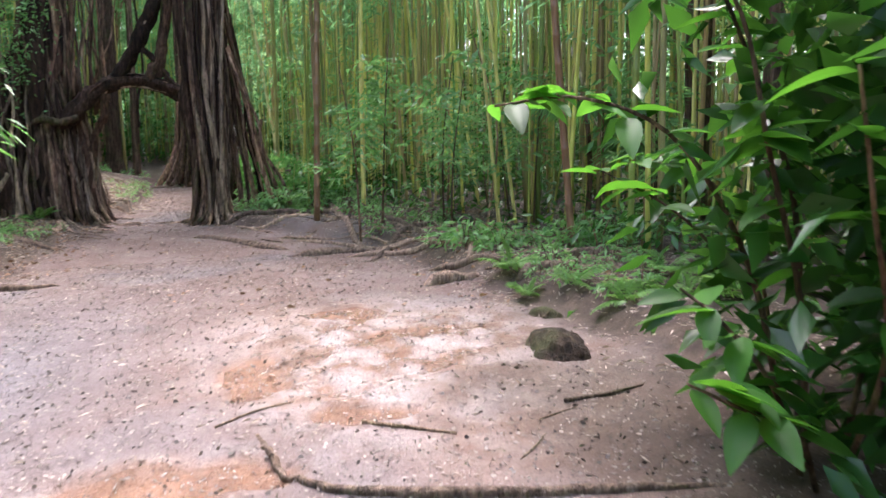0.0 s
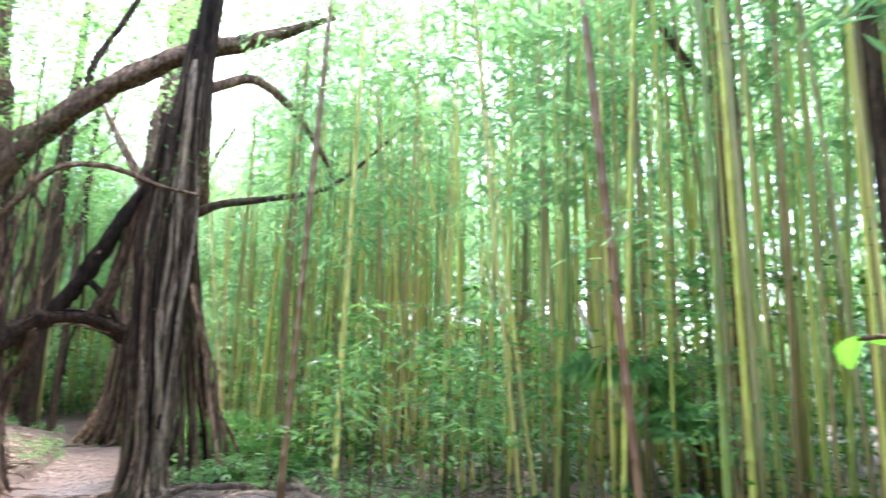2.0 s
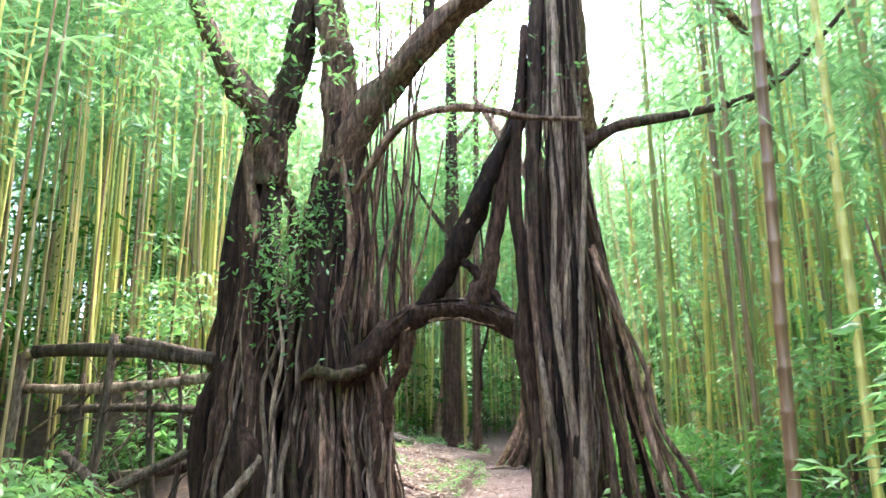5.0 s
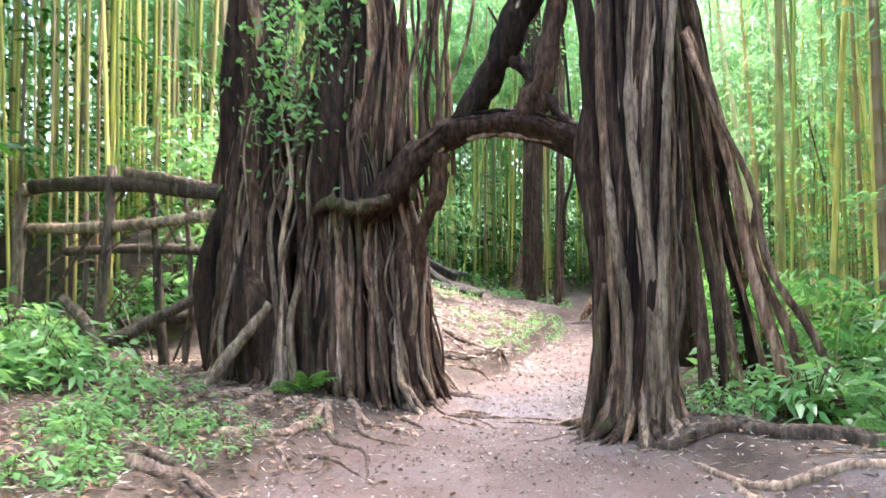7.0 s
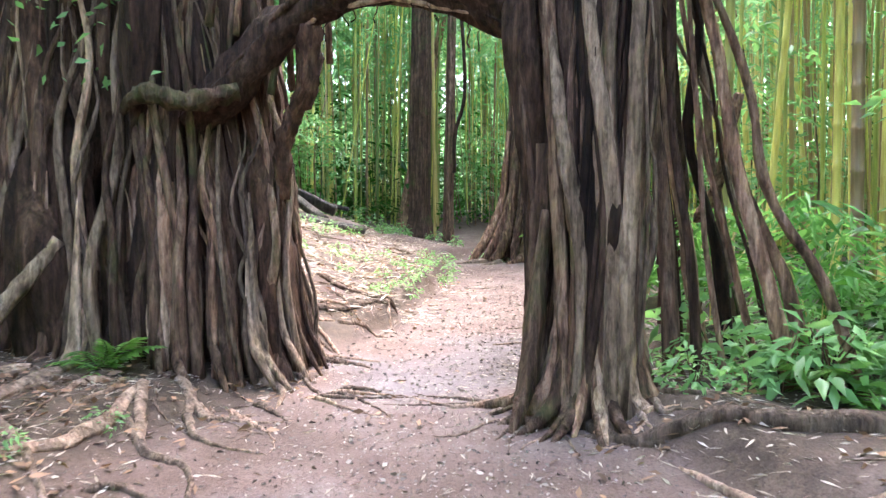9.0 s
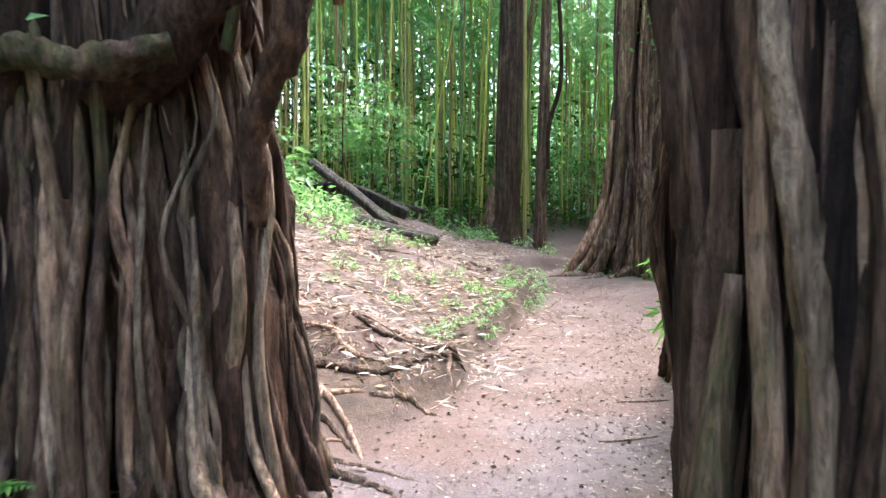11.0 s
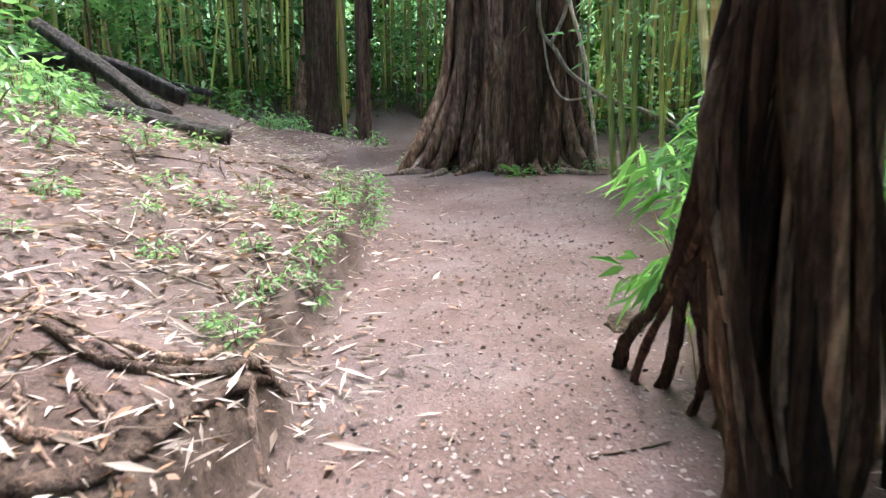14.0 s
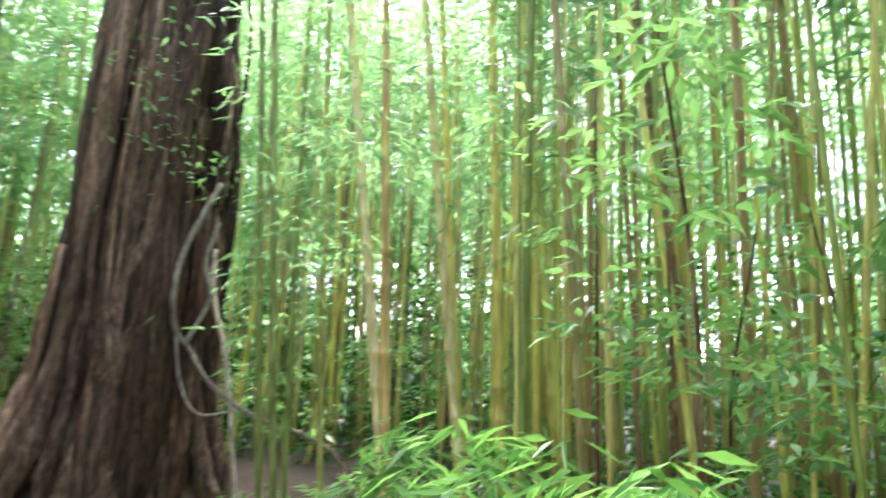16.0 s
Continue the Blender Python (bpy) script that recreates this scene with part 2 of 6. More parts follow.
def leaf_quads(base, way, side, length, width, droop, up):
    """Many pointed leaves with a fold along the middle: two quads each."""
    way = way / (np.linalg.norm(way, axis=1, keepdims=True) + 1e-9)
    side = side - way * (side * way).sum(1, keepdims=True)
    side /= np.linalg.norm(side, axis=1, keepdims=True) + 1e-9
    L, W, D = length[:, None], width[:, None], droop[:, None]
    sag = np.array([0, 0, -1.0])
    mid = base + way * L * 0.4 + sag * D * 0.25
    tip = base + way * L + sag * D
    fold = np.cross(side, way) * W * 0.22 * up
    v = np.stack([base, mid + side * W / 2 + fold, mid - 0 * fold, mid - side * W / 2 + fold, tip], 1)
    n = len(base)
    o = np.arange(n)[:, None] * 5
    f = np.stack([o + [0, 1, 4, 2], o + [0, 2, 4, 3]], 1).reshape(-1, 4)
    return v.reshape(-1, 3), f


def blade_quads(base, way, side, length, width, droop):
    """Many narrow pointed blades: one kite each."""
    way = way / (np.linalg.norm(way, axis=1, keepdims=True) + 1e-9)
    side = side - way * (side * way).sum(1, keepdims=True)
    side /= np.linalg.norm(side, axis=1, keepdims=True) + 1e-9
    L, W, D = length[:, None], width[:, None], droop[:, None]
    mid = base + way * L * 0.4
    mid[:, 2] -= D[:, 0] * 0.2
    tip = base + way * L
    tip[:, 2] -= D[:, 0]
    v = np.stack([base, mid + side * W / 2, tip, mid - side * W / 2], 1)
    f = np.arange(len(base) * 4).reshape(-1, 4)
    return v.reshape(-1, 3), f


def unit(rng, n):
    v = rng.normal(0, 1, (n, 3))
    return v / np.linalg.norm(v, axis=1, keepdims=True)


def sprays(rng, centres, per, length, width, spread=0.22, flat=0.5, sag=0.35):
    """Sprays of narrow leaves round each centre."""
    n = len(centres) * per
    c = np.repeat(centres, per, 0)
    head = np.repeat(rng.uniform(0, 6.283, len(centres)), per)
    a = head + rng.normal(0, 0.8, n)
    way = np.stack([np.cos(a), np.sin(a), rng.normal(-0.25, flat * 0.6, n)], 1)
    base = c + rng.normal(0, spread, (n, 3)) * [1, 1, 0.6]
    ln = length * rng.uniform(0.6, 1.2, n)
    return blade_quads(base, way, unit(rng, n) * [1, 1, 0.5], ln, width * rng.uniform(0.7, 1.2, n), ln * sag * rng.uniform(0.3, 1.2, n))


# ---- plan: the trodden way (x, y, half width) and the lie of the land ----
WAY = np.array([(1.4, -30, 3.2), (1.8, -17, 3.0), (2.1, -12, 3.0), (2.0, -8.5, 2.7), (1.55, -5, 2.5), (0.5, -1.8, 1.4),
                (0.14, 0.2, 0.8), (0.29, 2.6, 0.85), (0.39, 5.5, 1.1), (0.43, 8.3, 1.4), (0.17, 9.9, 2.1), (0.57, 10.6, 2.2)])


def way_gap(x, y):
    """Distance from the edge of the trodden way, negative on it."""
    x, y = np.asarray(x, float), np.asarray(y, float)
    best = np.full(x.shape, 1e9)
    for (ax, ay, aw), (bx, by, bw) in zip(WAY[:-1], WAY[1:]):
        dx, dy = bx - ax, by - ay
        f = np.clip(((x - ax) * dx + (y - ay) * dy) / (dx * dx + dy * dy), 0, 1)
        best = np.minimum(best, np.hypot(x - ax - f * dx, y - ay - f * dy) - (aw + f * (bw - aw)))
    return best


def ripple(x, y, s, k=0):
    return (np.sin(x * s + 1.3 * k) * np.cos(y * s * 0.83 + 2.1 * k) + np.sin((x + y) * s * 0.61 + k) * 0.7 + np.sin((x * 0.4 - y) * s * 1.7 + 3 * k) * 0.5) / 2.2


def step(v, a, b):
    t = np.clip((v - a) / (b - a), 0, 1)
    return t * t * (3 - 2 * t)


def ground_z(x, y):
    x, y = np.asarray(x, float), np.asarray(y, float)
    g = way_gap(x, y) + 0.12 * ripple(x, y, 2.3)
    z = np.interp(y, [-40, -16, -9, -5, -1.5, 0, 3, 8, 14, 40], [-0.1, -0.05, -0.1, -0.1, 0.03, 0.08, 0.1, 0.17, 0.35, 0.8])
    left = step(0.4 - x - 0.33 * step(y, -1.0, 1.0), -0.2, 0.6)
    behind = step(y, 0.7, 2.2)
    mound = np.clip(g - 0.8, 0, 4) * 0.08 + step(g, -0.02, 0.14) * np.interp(y, [1.0, 2.6, 3.6, 6.0, 9.0], [0.24, 0.24, 0.2, 0.32, 0.3]) + np.clip(g, 0, 6.5) * 0.25 + step(g, 0.3, 1.0) * (0.1 * ripple(x, y, 2.6, 11) + 0.06 * ripple(x, y, 6.1, 12))
    z = z + left * behind * mound * (1 - 0.6 * step(y, 10.5, 13.5))
    z = z + left * (1 - behind) * (step(g, 0.0, 0.5) * 0.14 + np.clip(g, 0, 5) * 0.05)
    z = z + (1 - left) * (step(g, 0.0, 0.4) * 0.18 + np.clip(g, 0, 6) * 0.015)
    off = step(g, -0.3, 0.4)
    z = z + (0.012 + 0.035 * off) * ripple(x, y, 3.1, 1) + (0.006 + 0.02 * off) * ripple(x, y, 8.7, 2)
    z = z - 0.045 * puddle_at(x, y) + wet_at(x, y) * (0.06 * ripple(x, y, 4.6, 3) + 0.075 * np.abs(ripple(x, y, 8.5, 4)) + 0.02 * ripple(x, y, 19.0, 5))
    return z


# wet clay area; also masks the painted pale glare
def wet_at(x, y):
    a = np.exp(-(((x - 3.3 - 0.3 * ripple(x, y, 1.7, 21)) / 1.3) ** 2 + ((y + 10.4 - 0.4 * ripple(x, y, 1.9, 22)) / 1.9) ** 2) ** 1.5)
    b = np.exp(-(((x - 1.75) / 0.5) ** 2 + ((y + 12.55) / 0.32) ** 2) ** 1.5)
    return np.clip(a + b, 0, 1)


def puddle_at(x, y):
    out = np.zeros(np.shape(x))
    for cx, cy, a, b in ((2.2, -10.85, 0.24, 0.62), (2.85, -11.85, 0.36, 0.17), (1.85, -12.52, 0.55, 0.24), (3.35, -10.1, 0.3, 0.22), (3.0, -9.1, 0.4, 0.3)):
        q = ((x - cx) / a) ** 2 + ((y - cy) / b) ** 2 + 0.5 * ripple(x, y, 9.0, 23)
        out = np.maximum(out, 1 - step(q, 0.55, 1.25))
    return out


def gz(x, y):
    return float(ground_z(np.array([x]), np.array([y]))[0])


def lines(lo, hi, near_lo, near_hi, fine):
    inner = np.arange(near_lo, near_hi, fine)
    out, s, p = [], fine, near_hi
    while p < hi:
        out.append(p)
        s *= 1.25
        p += s
    back, s, p = [], fine, near_lo - fine
    while p > lo:
        back.append(p)
        s *= 1.25
        p -= s
    return np.concatenate([[lo], back[::-1], inner, out, [hi]])


gx, gy = lines(-600, 600, -5, 7.5, 0.07), lines(-600, 600, -15.5, 11.5, 0.07)
GX, GY = np.meshgrid(gx, gy)
GZ = ground_z(GX, GY)
nx, ny = len(gx), len(gy)
ii, jj = np.meshgrid(np.arange(ny - 1), np.arange(nx - 1), indexing="ij")
gf = np.stack([ii * nx + jj, ii * nx + jj + 1, (ii + 1) * nx + jj + 1, (ii + 1) * nx + jj], -1).reshape(-1, 4)
me = mesh_of("ground", np.stack([GX, GY, GZ], -1).reshape(-1, 3), gf, EARTH)
gap = way_gap(GX, GY) + 0.18 * ripple(GX, GY, 2.9, 5) + 0.08 * ripple(GX, GY, 9.1, 6)
trod = 1 - step(gap, -0.25, 0.3)
mound_face = step(-0.03 - GX, 0, 0.5) * step(GY, 0.8, 2.0) * (1 - step(gap, 2.5, 5.0)) * step(gap, 0.15, 0.5)
trod = np.maximum(trod, 0.8 * mound_face * (0.25 + 0.75 * step(ripple(GX, GY, 3.4, 31) + 0.6 * ripple(GX, GY, 9.0, 32), -0.35, 0.45)))
trod = np.maximum(trod, 0.9 * np.exp(-(((GX - 3.0) / 1.5) ** 2 + ((GY + 3.3) / 1.5) ** 2) ** 2))
trod = np.maximum(trod, 0.9 * np.exp(-(((GX + 1.23) / 2.4) ** 2 + ((GY - 10.4) / 1.5) ** 2) ** 2))
face = np.exp(-((way_gap(GX, GY) - 0.12) / 0.16) ** 2) * step(0.07 - GX, 0, 0.4) * step(GY, 0.7, 1.3) * (1 - step(GY, 3.2, 4.2))
trod = trod * (1 - 0.85 * face)
trod = trod * (1 - 0.75 * step(GX - 0.25 * ripple(GX, GY, 3.0, 13), 3.2, 4.1) * step(-10.9 - GY, 0, 0.7))
gravel = step(ripple(GX, GY, 1.1, 7) + 0.35 * ripple(GX, GY, 4.0, 8), 0.0, 0.5) * 0.6
gravel = np.maximum(gravel, np.exp(-(((GX - 0.2) / 1.2) ** 2 + ((GY + 11.0) / 3.5) ** 2)))
gravel = gravel * (1 - 0.8 * step(GY, 1.5, 4.0))
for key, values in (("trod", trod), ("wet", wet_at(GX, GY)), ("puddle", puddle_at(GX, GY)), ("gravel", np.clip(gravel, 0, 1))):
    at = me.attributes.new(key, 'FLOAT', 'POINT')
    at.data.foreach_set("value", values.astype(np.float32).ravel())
tagged(new("ground", me), "trodden reddish clay path and brown forest floor", "ground", kind="structure")

# far wooded rise that closes the place
th = np.linspace(0, 2 * np.pi, 181)
far_rng = np.random.default_rng(3)
prof = 15 + 4 * np.sin(th * 5) + 2.5 * np.sin(th * 13 + 1) + far_rng.normal(0, 1.0, len(th))
rows_ = np.linspace(0, 1, 9)
fv = np.stack([np.stack([(70 + 5 * f) * np.cos(th), (70 + 5 * f) * np.sin(th), -2 + f * prof], -1) for f in rows_])
fv[..., :2] *= 1 + far_rng.normal(0, 0.012, fv.shape[:2])[..., None]
ii, jj = np.meshgrid(np.arange(8), np.arange(180), indexing="ij")
ff = np.stack([ii * 181 + jj, ii * 181 + jj + 1, (ii + 1) * 181 + jj + 1, (ii + 1) * 181 + jj], -1).reshape(-1, 4)
m_far, nt, bsdf = material("far_woods", 0.9)
c1 = noise_tex(nt, world_coords(nt), 0.5, 6, 0.75)
nt.links.new(ramp(nt, c1, [(0.3, (0.02, 0.045, 0.015)), (0.7, (0.1, 0.19, 0.05))]), bsdf.inputs["Base Color"])
bumped(nt, bsdf, c1, 1.0, 1.0)
tagged(new("backdrop", mesh_of("backdrop", fv.reshape(-1, 3), ff, m_far)), "distant dark green wooded rise", "backdrop", kind="structure")


# ---- bamboo ----
def culm_line(rng, height, lean):
    a = rng.uniform(0, 6.283)
    h = np.linspace(0, 1, 7)
    bend = lean * height * (h * 0.6 + 0.7 * h**3)
    sway = np.cumsum(rng.normal(0, 0.025, (7, 2)), 0) * h[:, None]
    return np.stack([np.cos(a) * bend + sway[:, 0], np.sin(a) * bend + sway[:, 1], h * height - 0.1], 1)


def culm_arrays(rng, height, radius, lean, sides, nodes=True):
    line = culm_line(rng, height, lean)
    if not nodes:
        return line, tube(smooth_line(line, 10), [radius, radius * 0.9, radius * 0.35], sides)
    gaps = np.concatenate([np.arange(0, height * 0.85, 0.36), [height]])
    hs = np.unique(np.concatenate([gaps, gaps[1:-1] - 0.018, gaps[1:-1] + 0.018]))
    dense = smooth_line(line, 60)
    p = np.stack([np.interp(hs, dense[:, 2] + 0.1, dense[:, k]) for k in range(3)], 1)
    r = radius * np.interp(hs / height, [0, 0.5, 1], [1, 0.85, 0.25])
    is_node = np.isin(hs, gaps[1:-1])
    r = np.where(is_node, r * 1.16, r)
    v, f = tube(p, [1, 1], sides)
    # rings are rescaled to the radius at their own height
    n = len(p)
    ring = v[:n * sides].reshape(n, sides, 3)
    ring[:] = p[:, None] + (ring - p[:, None]) * r[:, None, None]
    return line, (v, f)


def foliage_arrays(rng, line, height, low, amount, leaf=0.24, per=12):
    u = rng.uniform(low, 1.0, amount) ** 0.8
    i = np.clip(u, 0, 0.999) * 6
    k, f = i.astype(int), (i % 1)[:, None]
    c = line[k] * (1 - f) + line[np.minimum(k + 1, 6)] * f
    out = rng.uniform(0.1, 1.1, amount) * (0.5 + 0.8 * u)
    a = rng.uniform(0, 6.283, amount)
    c = c + np.stack([np.cos(a) * out, np.sin(a) * out, rng.normal(0.1, 0.25, amount)], 1)
    return sprays(rng, c, per, leaf, leaf * 0.16, 0.17)


KINDS = []
rng = np.random.default_rng(11)
for k in range(14):
    hgt = rng.uniform(9.5, 14.0)
    line, culm = culm_arrays(rng, hgt, rng.choice([0.02, 0.027, 0.033, 0.038]), abs(rng.normal(0, 0.035)), 8)
    fol = foliage_arrays(rng, line, hgt, rng.choice([0.26, 0.36, 0.46, 0.56]), 30, 0.34, 12)
    KINDS.append((mesh_of("culm", *culm, CULM), mesh_of("foliage", *fol, BAMBOO_LEAF, False)))
FAR = []
for k in range(10):
    hgt = rng.uniform(9.5, 14.0)
    line, culm = culm_arrays(rng, hgt, rng.choice([0.024, 0.032, 0.044]), abs(rng.normal(0, 0.06)), 5, False)
    FAR.append((culm, foliage_arrays(rng, line, hgt, rng.choice([0.3, 0.42, 0.52]), 25, 0.44, 10)))

# where bamboo stands: off the way and clear of the big trees
BIG = [(-2.0, 0.1, 2.2), (1.6, 0.4, 1.7), (0.67, 12.0, 1.6), (-2.63, 13.2, 0.7), (-4.6, -0.4, 1.3)]
spots = []
while len(spots) < 1500:
    x, y = rng.uniform(-19, 22), rng.uniform(-27, 33)
    g = float(way_gap(np.array([x]), np.array([y]))[0])
    edge = 1.5
    if y < -1:
        edge = 2.0 if x > 0 else 3.2
        if x > 2 and y < -9:
            edge = 3.0
    elif x < 0.3 and y < 12:
        edge = 4.2
    elif y > 9:
        edge = 2.2
    if g < edge or rng.uniform() > (1.0 if g < 7 else 0.55):
        continue
    if any(math.hypot(x - a, y - b) < c for a, b, c in BIG):
        continue
    if any(abs(x - p[0]) < 0.22 and abs(y - p[1]) < 0.22 for p in spots[-400:]):
        continue
    spots.append((x, y, g))
while len(spots) < 1760:
    x, y = rng.uniform(-17, -6), rng.uniform(-4, 24)
    g = float(way_gap(np.array([x]), np.array([y]))[0])
    if g > 4.6:
        spots.append((x, y, g + 20))
bare = []
while len(bare) < 620:
    x, y = rng.uniform(-12, 15), rng.uniform(-16, 24)
    g = float(way_gap(np.array([x]), np.array([y]))[0])
    if g < (2.3 if x > 0 else 4.4) or g > 8.5 or any(math.hypot(x - a, y - b) < c for a, b, c in BIG):
        continue
    bare.append((x, y))
spots.sort(key=lambda p: p[2])
culms, leaves = [], []
for x, y in bare:
    a, s = rng.uniform(0, 6.283), rng.uniform(0.7, 1.05)
    rot = np.array([[math.cos(a), -math.sin(a), 0], [math.sin(a), math.cos(a), 0], [0, 0, 1]]) * s
    cv, cf = FAR[rng.integers(len(FAR))][0]
    culms.append((cv @ rot.T + [x, y, gz(x, y) - 0.05], cf))
for n, (x, y, g) in enumerate(spots):
    a, s = rng.uniform(0, 6.283), rng.uniform(0.85, 1.15)
    z = gz(x, y) - 0.05
    if n < 290:
        kind = KINDS[rng.integers(len(KINDS))]
        ob = thing("bamboo", "tall bamboo culm with jointed stem and narrow green leaves", "bamboo", (x, y, z), "bamboo grove")
        ob.rotation_euler = (rng.normal(0, 0.055), rng.normal(0, 0.055), a)
        ob.scale = (s, s, s)
        part("culm", kind[0], ob)
        part("foliage", kind[1], ob)
    else:
        rot = np.array([[math.cos(a), -math.sin(a), 0], [math.sin(a), math.cos(a), 0], [0, 0, 1]]) * s
        (cv, cf), (lv, lf) = FAR[rng.integers(len(FAR))]
        culms.append((cv @ rot.T + [x, y, z], cf))
        leaves.append((lv @ rot.T + [x, y, z], lf))
ob = tagged(new("bamboo_thicket", mesh_of("bamboo_thicket", *joined(culms), CULM_FAR)), "dense thicket of yellow-green bamboo culms", "bamboo", kind="stuff")
ob = tagged(new("bamboo_canopy", mesh_of("bamboo_canopy", *joined(leaves), BAMBOO_LEAF, False)), "dense green canopy of narrow bamboo leaves", "foliage", kind="stuff")


# ---- banyans ----
def strand(rng, foot, top, r0, r1, wander=0.05, n=16, sides=8, flutes=3):
    foot, top = np.array(foot, float), np.array(top, float)
    k = 6
    f = np.linspace(0, 1, k)[:, None]
    p = foot * (1 - f) + top * f
    p[1:-1] += rng.normal(0, wander, (k - 2, 3)) * [1, 1, 0.4]
    return tube(smooth_line(p, n), [r0 * 1.6, r0 * 1.1, r0, (r0 + r1) / 2, r1], sides, 0.13, flutes, rng)


def limb(points, radii, rng, n=22, sides=10, flutes=3):
    return tube(smooth_line(points, n), radii, sides, 0.07, flutes, rng)


def add(parent, name, arrays, mat, label=""):
    return part(name, mesh_of(name, *arrays, mat), parent, label)


brng = np.random.default_rng(21)
left = thing("banyan_tree", "old banyan with a broad curtain of dark brown aerial roots", "tree", (0, 0, 0), "banyans")
# the massed curtain: strands stand round an oval and close in upward
for k in range(100):
    a = brng.uniform(0, 6.283)
    f = math.sqrt(brng.uniform(0.35, 1.0))
    x, y = -1.98 + 1.28 * f * math.cos(a), 0.05 + 0.72 * f * math.sin(a)
    tx, ty = -2.0 + 1.05 * f * math.cos(a + brng.normal(0, 0.12)), 0.05 + 0.55 * f * math.sin(a)
    h = brng.choice([4.6, 5.4, 6.2])
    r = brng.choice([0.03, 0.045, 0.07, 0.1, 0.14], p=[0.18, 0.22, 0.26, 0.22, 0.12])
    stem = -2.62 if tx < -2.05 else -1.5
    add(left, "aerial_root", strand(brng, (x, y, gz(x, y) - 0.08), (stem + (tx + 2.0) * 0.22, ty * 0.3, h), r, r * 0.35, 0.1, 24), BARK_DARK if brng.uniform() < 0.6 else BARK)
for k in range(90):
    a = brng.uniform(2.9, 6.6) if k % 4 else brng.uniform(0, 6.283)
    f = brng.uniform(0.98, 1.1)
    x, y = -1.98 + 1.3 * f * math.cos(a), 0.05 + 0.76 * f * math.sin(a)
    r = brng.choice([0.012, 0.018, 0.026, 0.034])
    b = a + brng.normal(0, 0.16)
    h = brng.uniform(1.6, 4.6)
    q = np.interp(h, [1.5, 3.0, 4.6], [1.0, 0.86, 0.6])
    add(left, "aerial_root", strand(brng, (x, y, gz(x, y) - 0.05), (-2.05 + 1.2 * q * math.cos(b), 0.05 + 0.66 * q * math.sin(b), h), r, r * 0.15, 0.06, 18, 6, 2), BARK_PALE if brng.uniform() < 0.25 else BARK)
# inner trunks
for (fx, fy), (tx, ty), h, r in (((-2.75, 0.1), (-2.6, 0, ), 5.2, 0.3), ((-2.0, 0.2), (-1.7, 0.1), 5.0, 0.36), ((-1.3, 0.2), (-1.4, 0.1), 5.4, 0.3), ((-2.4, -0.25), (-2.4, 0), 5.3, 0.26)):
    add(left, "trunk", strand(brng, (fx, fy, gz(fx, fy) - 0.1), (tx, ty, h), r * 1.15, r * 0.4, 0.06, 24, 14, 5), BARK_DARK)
LEFT_LIMBS = [
    ([(-2.6, 0, 4.8), (-2.5, -0.2, 5.6), (-3.1, -0.3, 6.5), (-4.2, -0.3, 8.8), (-4.6, -0.3, 10.5)], [0.27, 0.22, 0.15, 0.1, 0.05]),
    ([(-2.5, -0.2, 5.4), (-2.2, -0.1, 6.4), (-1.95, -0.2, 8.0), (-2.1, 0, 11)], [0.2, 0.2, 0.17, 0.08]),
    ([(-1.5, 0.1, 4.8), (-1.5, 0, 6.2), (-1.75, 0, 8.4), (-1.6, 0.2, 11.5)], [0.3, 0.25, 0.22, 0.1]),
    ([(-1.55, 0.0, 4.7), (-1.1, -0.2, 5.6), (0.0, -0.3, 6.75), (1.2, -0.3, 7.7), (2.6, -0.1, 8.4), (4.2, 0.2, 9.4)], [0.24, 0.2, 0.17, 0.17, 0.13, 0.05]),
    ([(-0.16, -0.3, 6.6), (-0.05, -0.3, 7.4), (0.5, -0.4, 8.6), (0.7, -0.4, 9.6)], [0.07, 0.06, 0.045, 0.02]),
    ([(-1.35, -0.3, 1.95), (-0.9, -0.3, 2.35), (-0.5, -0.3, 2.72), (-0.1, -0.3, 2.86), (0.5, -0.3, 2.8), (1.05, -0.4, 2.55), (1.3, -0.5, 2.2)], [0.17, 0.15, 0.15, 0.125, 0.13, 0.12, 0.13]),
    ([(-0.25, -0.3, 2.85), (0.15, -0.3, 3.45), (0.55, -0.35, 4.25), (1.05, -0.35, 5.3), (1.45, -0.4, 6.4)], [0.13, 0.12, 0.13, 0.12, 0.1]),
    ([(0.42, -0.3, 2.85), (0.62, -0.3, 3.3), (0.74, -0.3, 3.9), (1.0, -0.35, 5.0), (1.4, -0.4, 6.0)], [0.15, 0.11, 0.09, 0.08, 0.06]),
    ([(0.25, -0.3, 3.5), (0.5, -0.3, 3.25), (0.85, -0.35, 2.75)], [0.06, 0.05, 0.06]),
    ([(-0.45, -0.3, 2.6), (-0.5, -0.25, 2.2), (-0.68, -0.2, 1.85), (-0.75, -0.1, 1.4)], [0.09, 0.07, 0.06, 0.05]),
    ([(-1.75, -0.55, 2.0), (-1.5, -0.68, 2.1), (-1.2, -0.62, 2.05), (-0.95, -0.4, 2.15)], [0.03, 0.06, 0.07, 0.06]),
    ([(-1.1, -0.5, 4.4), (-0.4, -0.7, 5.2), (0.4, -0.7, 5.35), (1.2, -0.8, 5.1), (1.9, -0.8, 5.0)], [0.05, 0.045, 0.04, 0.035, 0.02]),
]
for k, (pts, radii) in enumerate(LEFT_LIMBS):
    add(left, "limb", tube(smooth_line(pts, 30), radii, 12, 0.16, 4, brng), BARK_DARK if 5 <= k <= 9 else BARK)
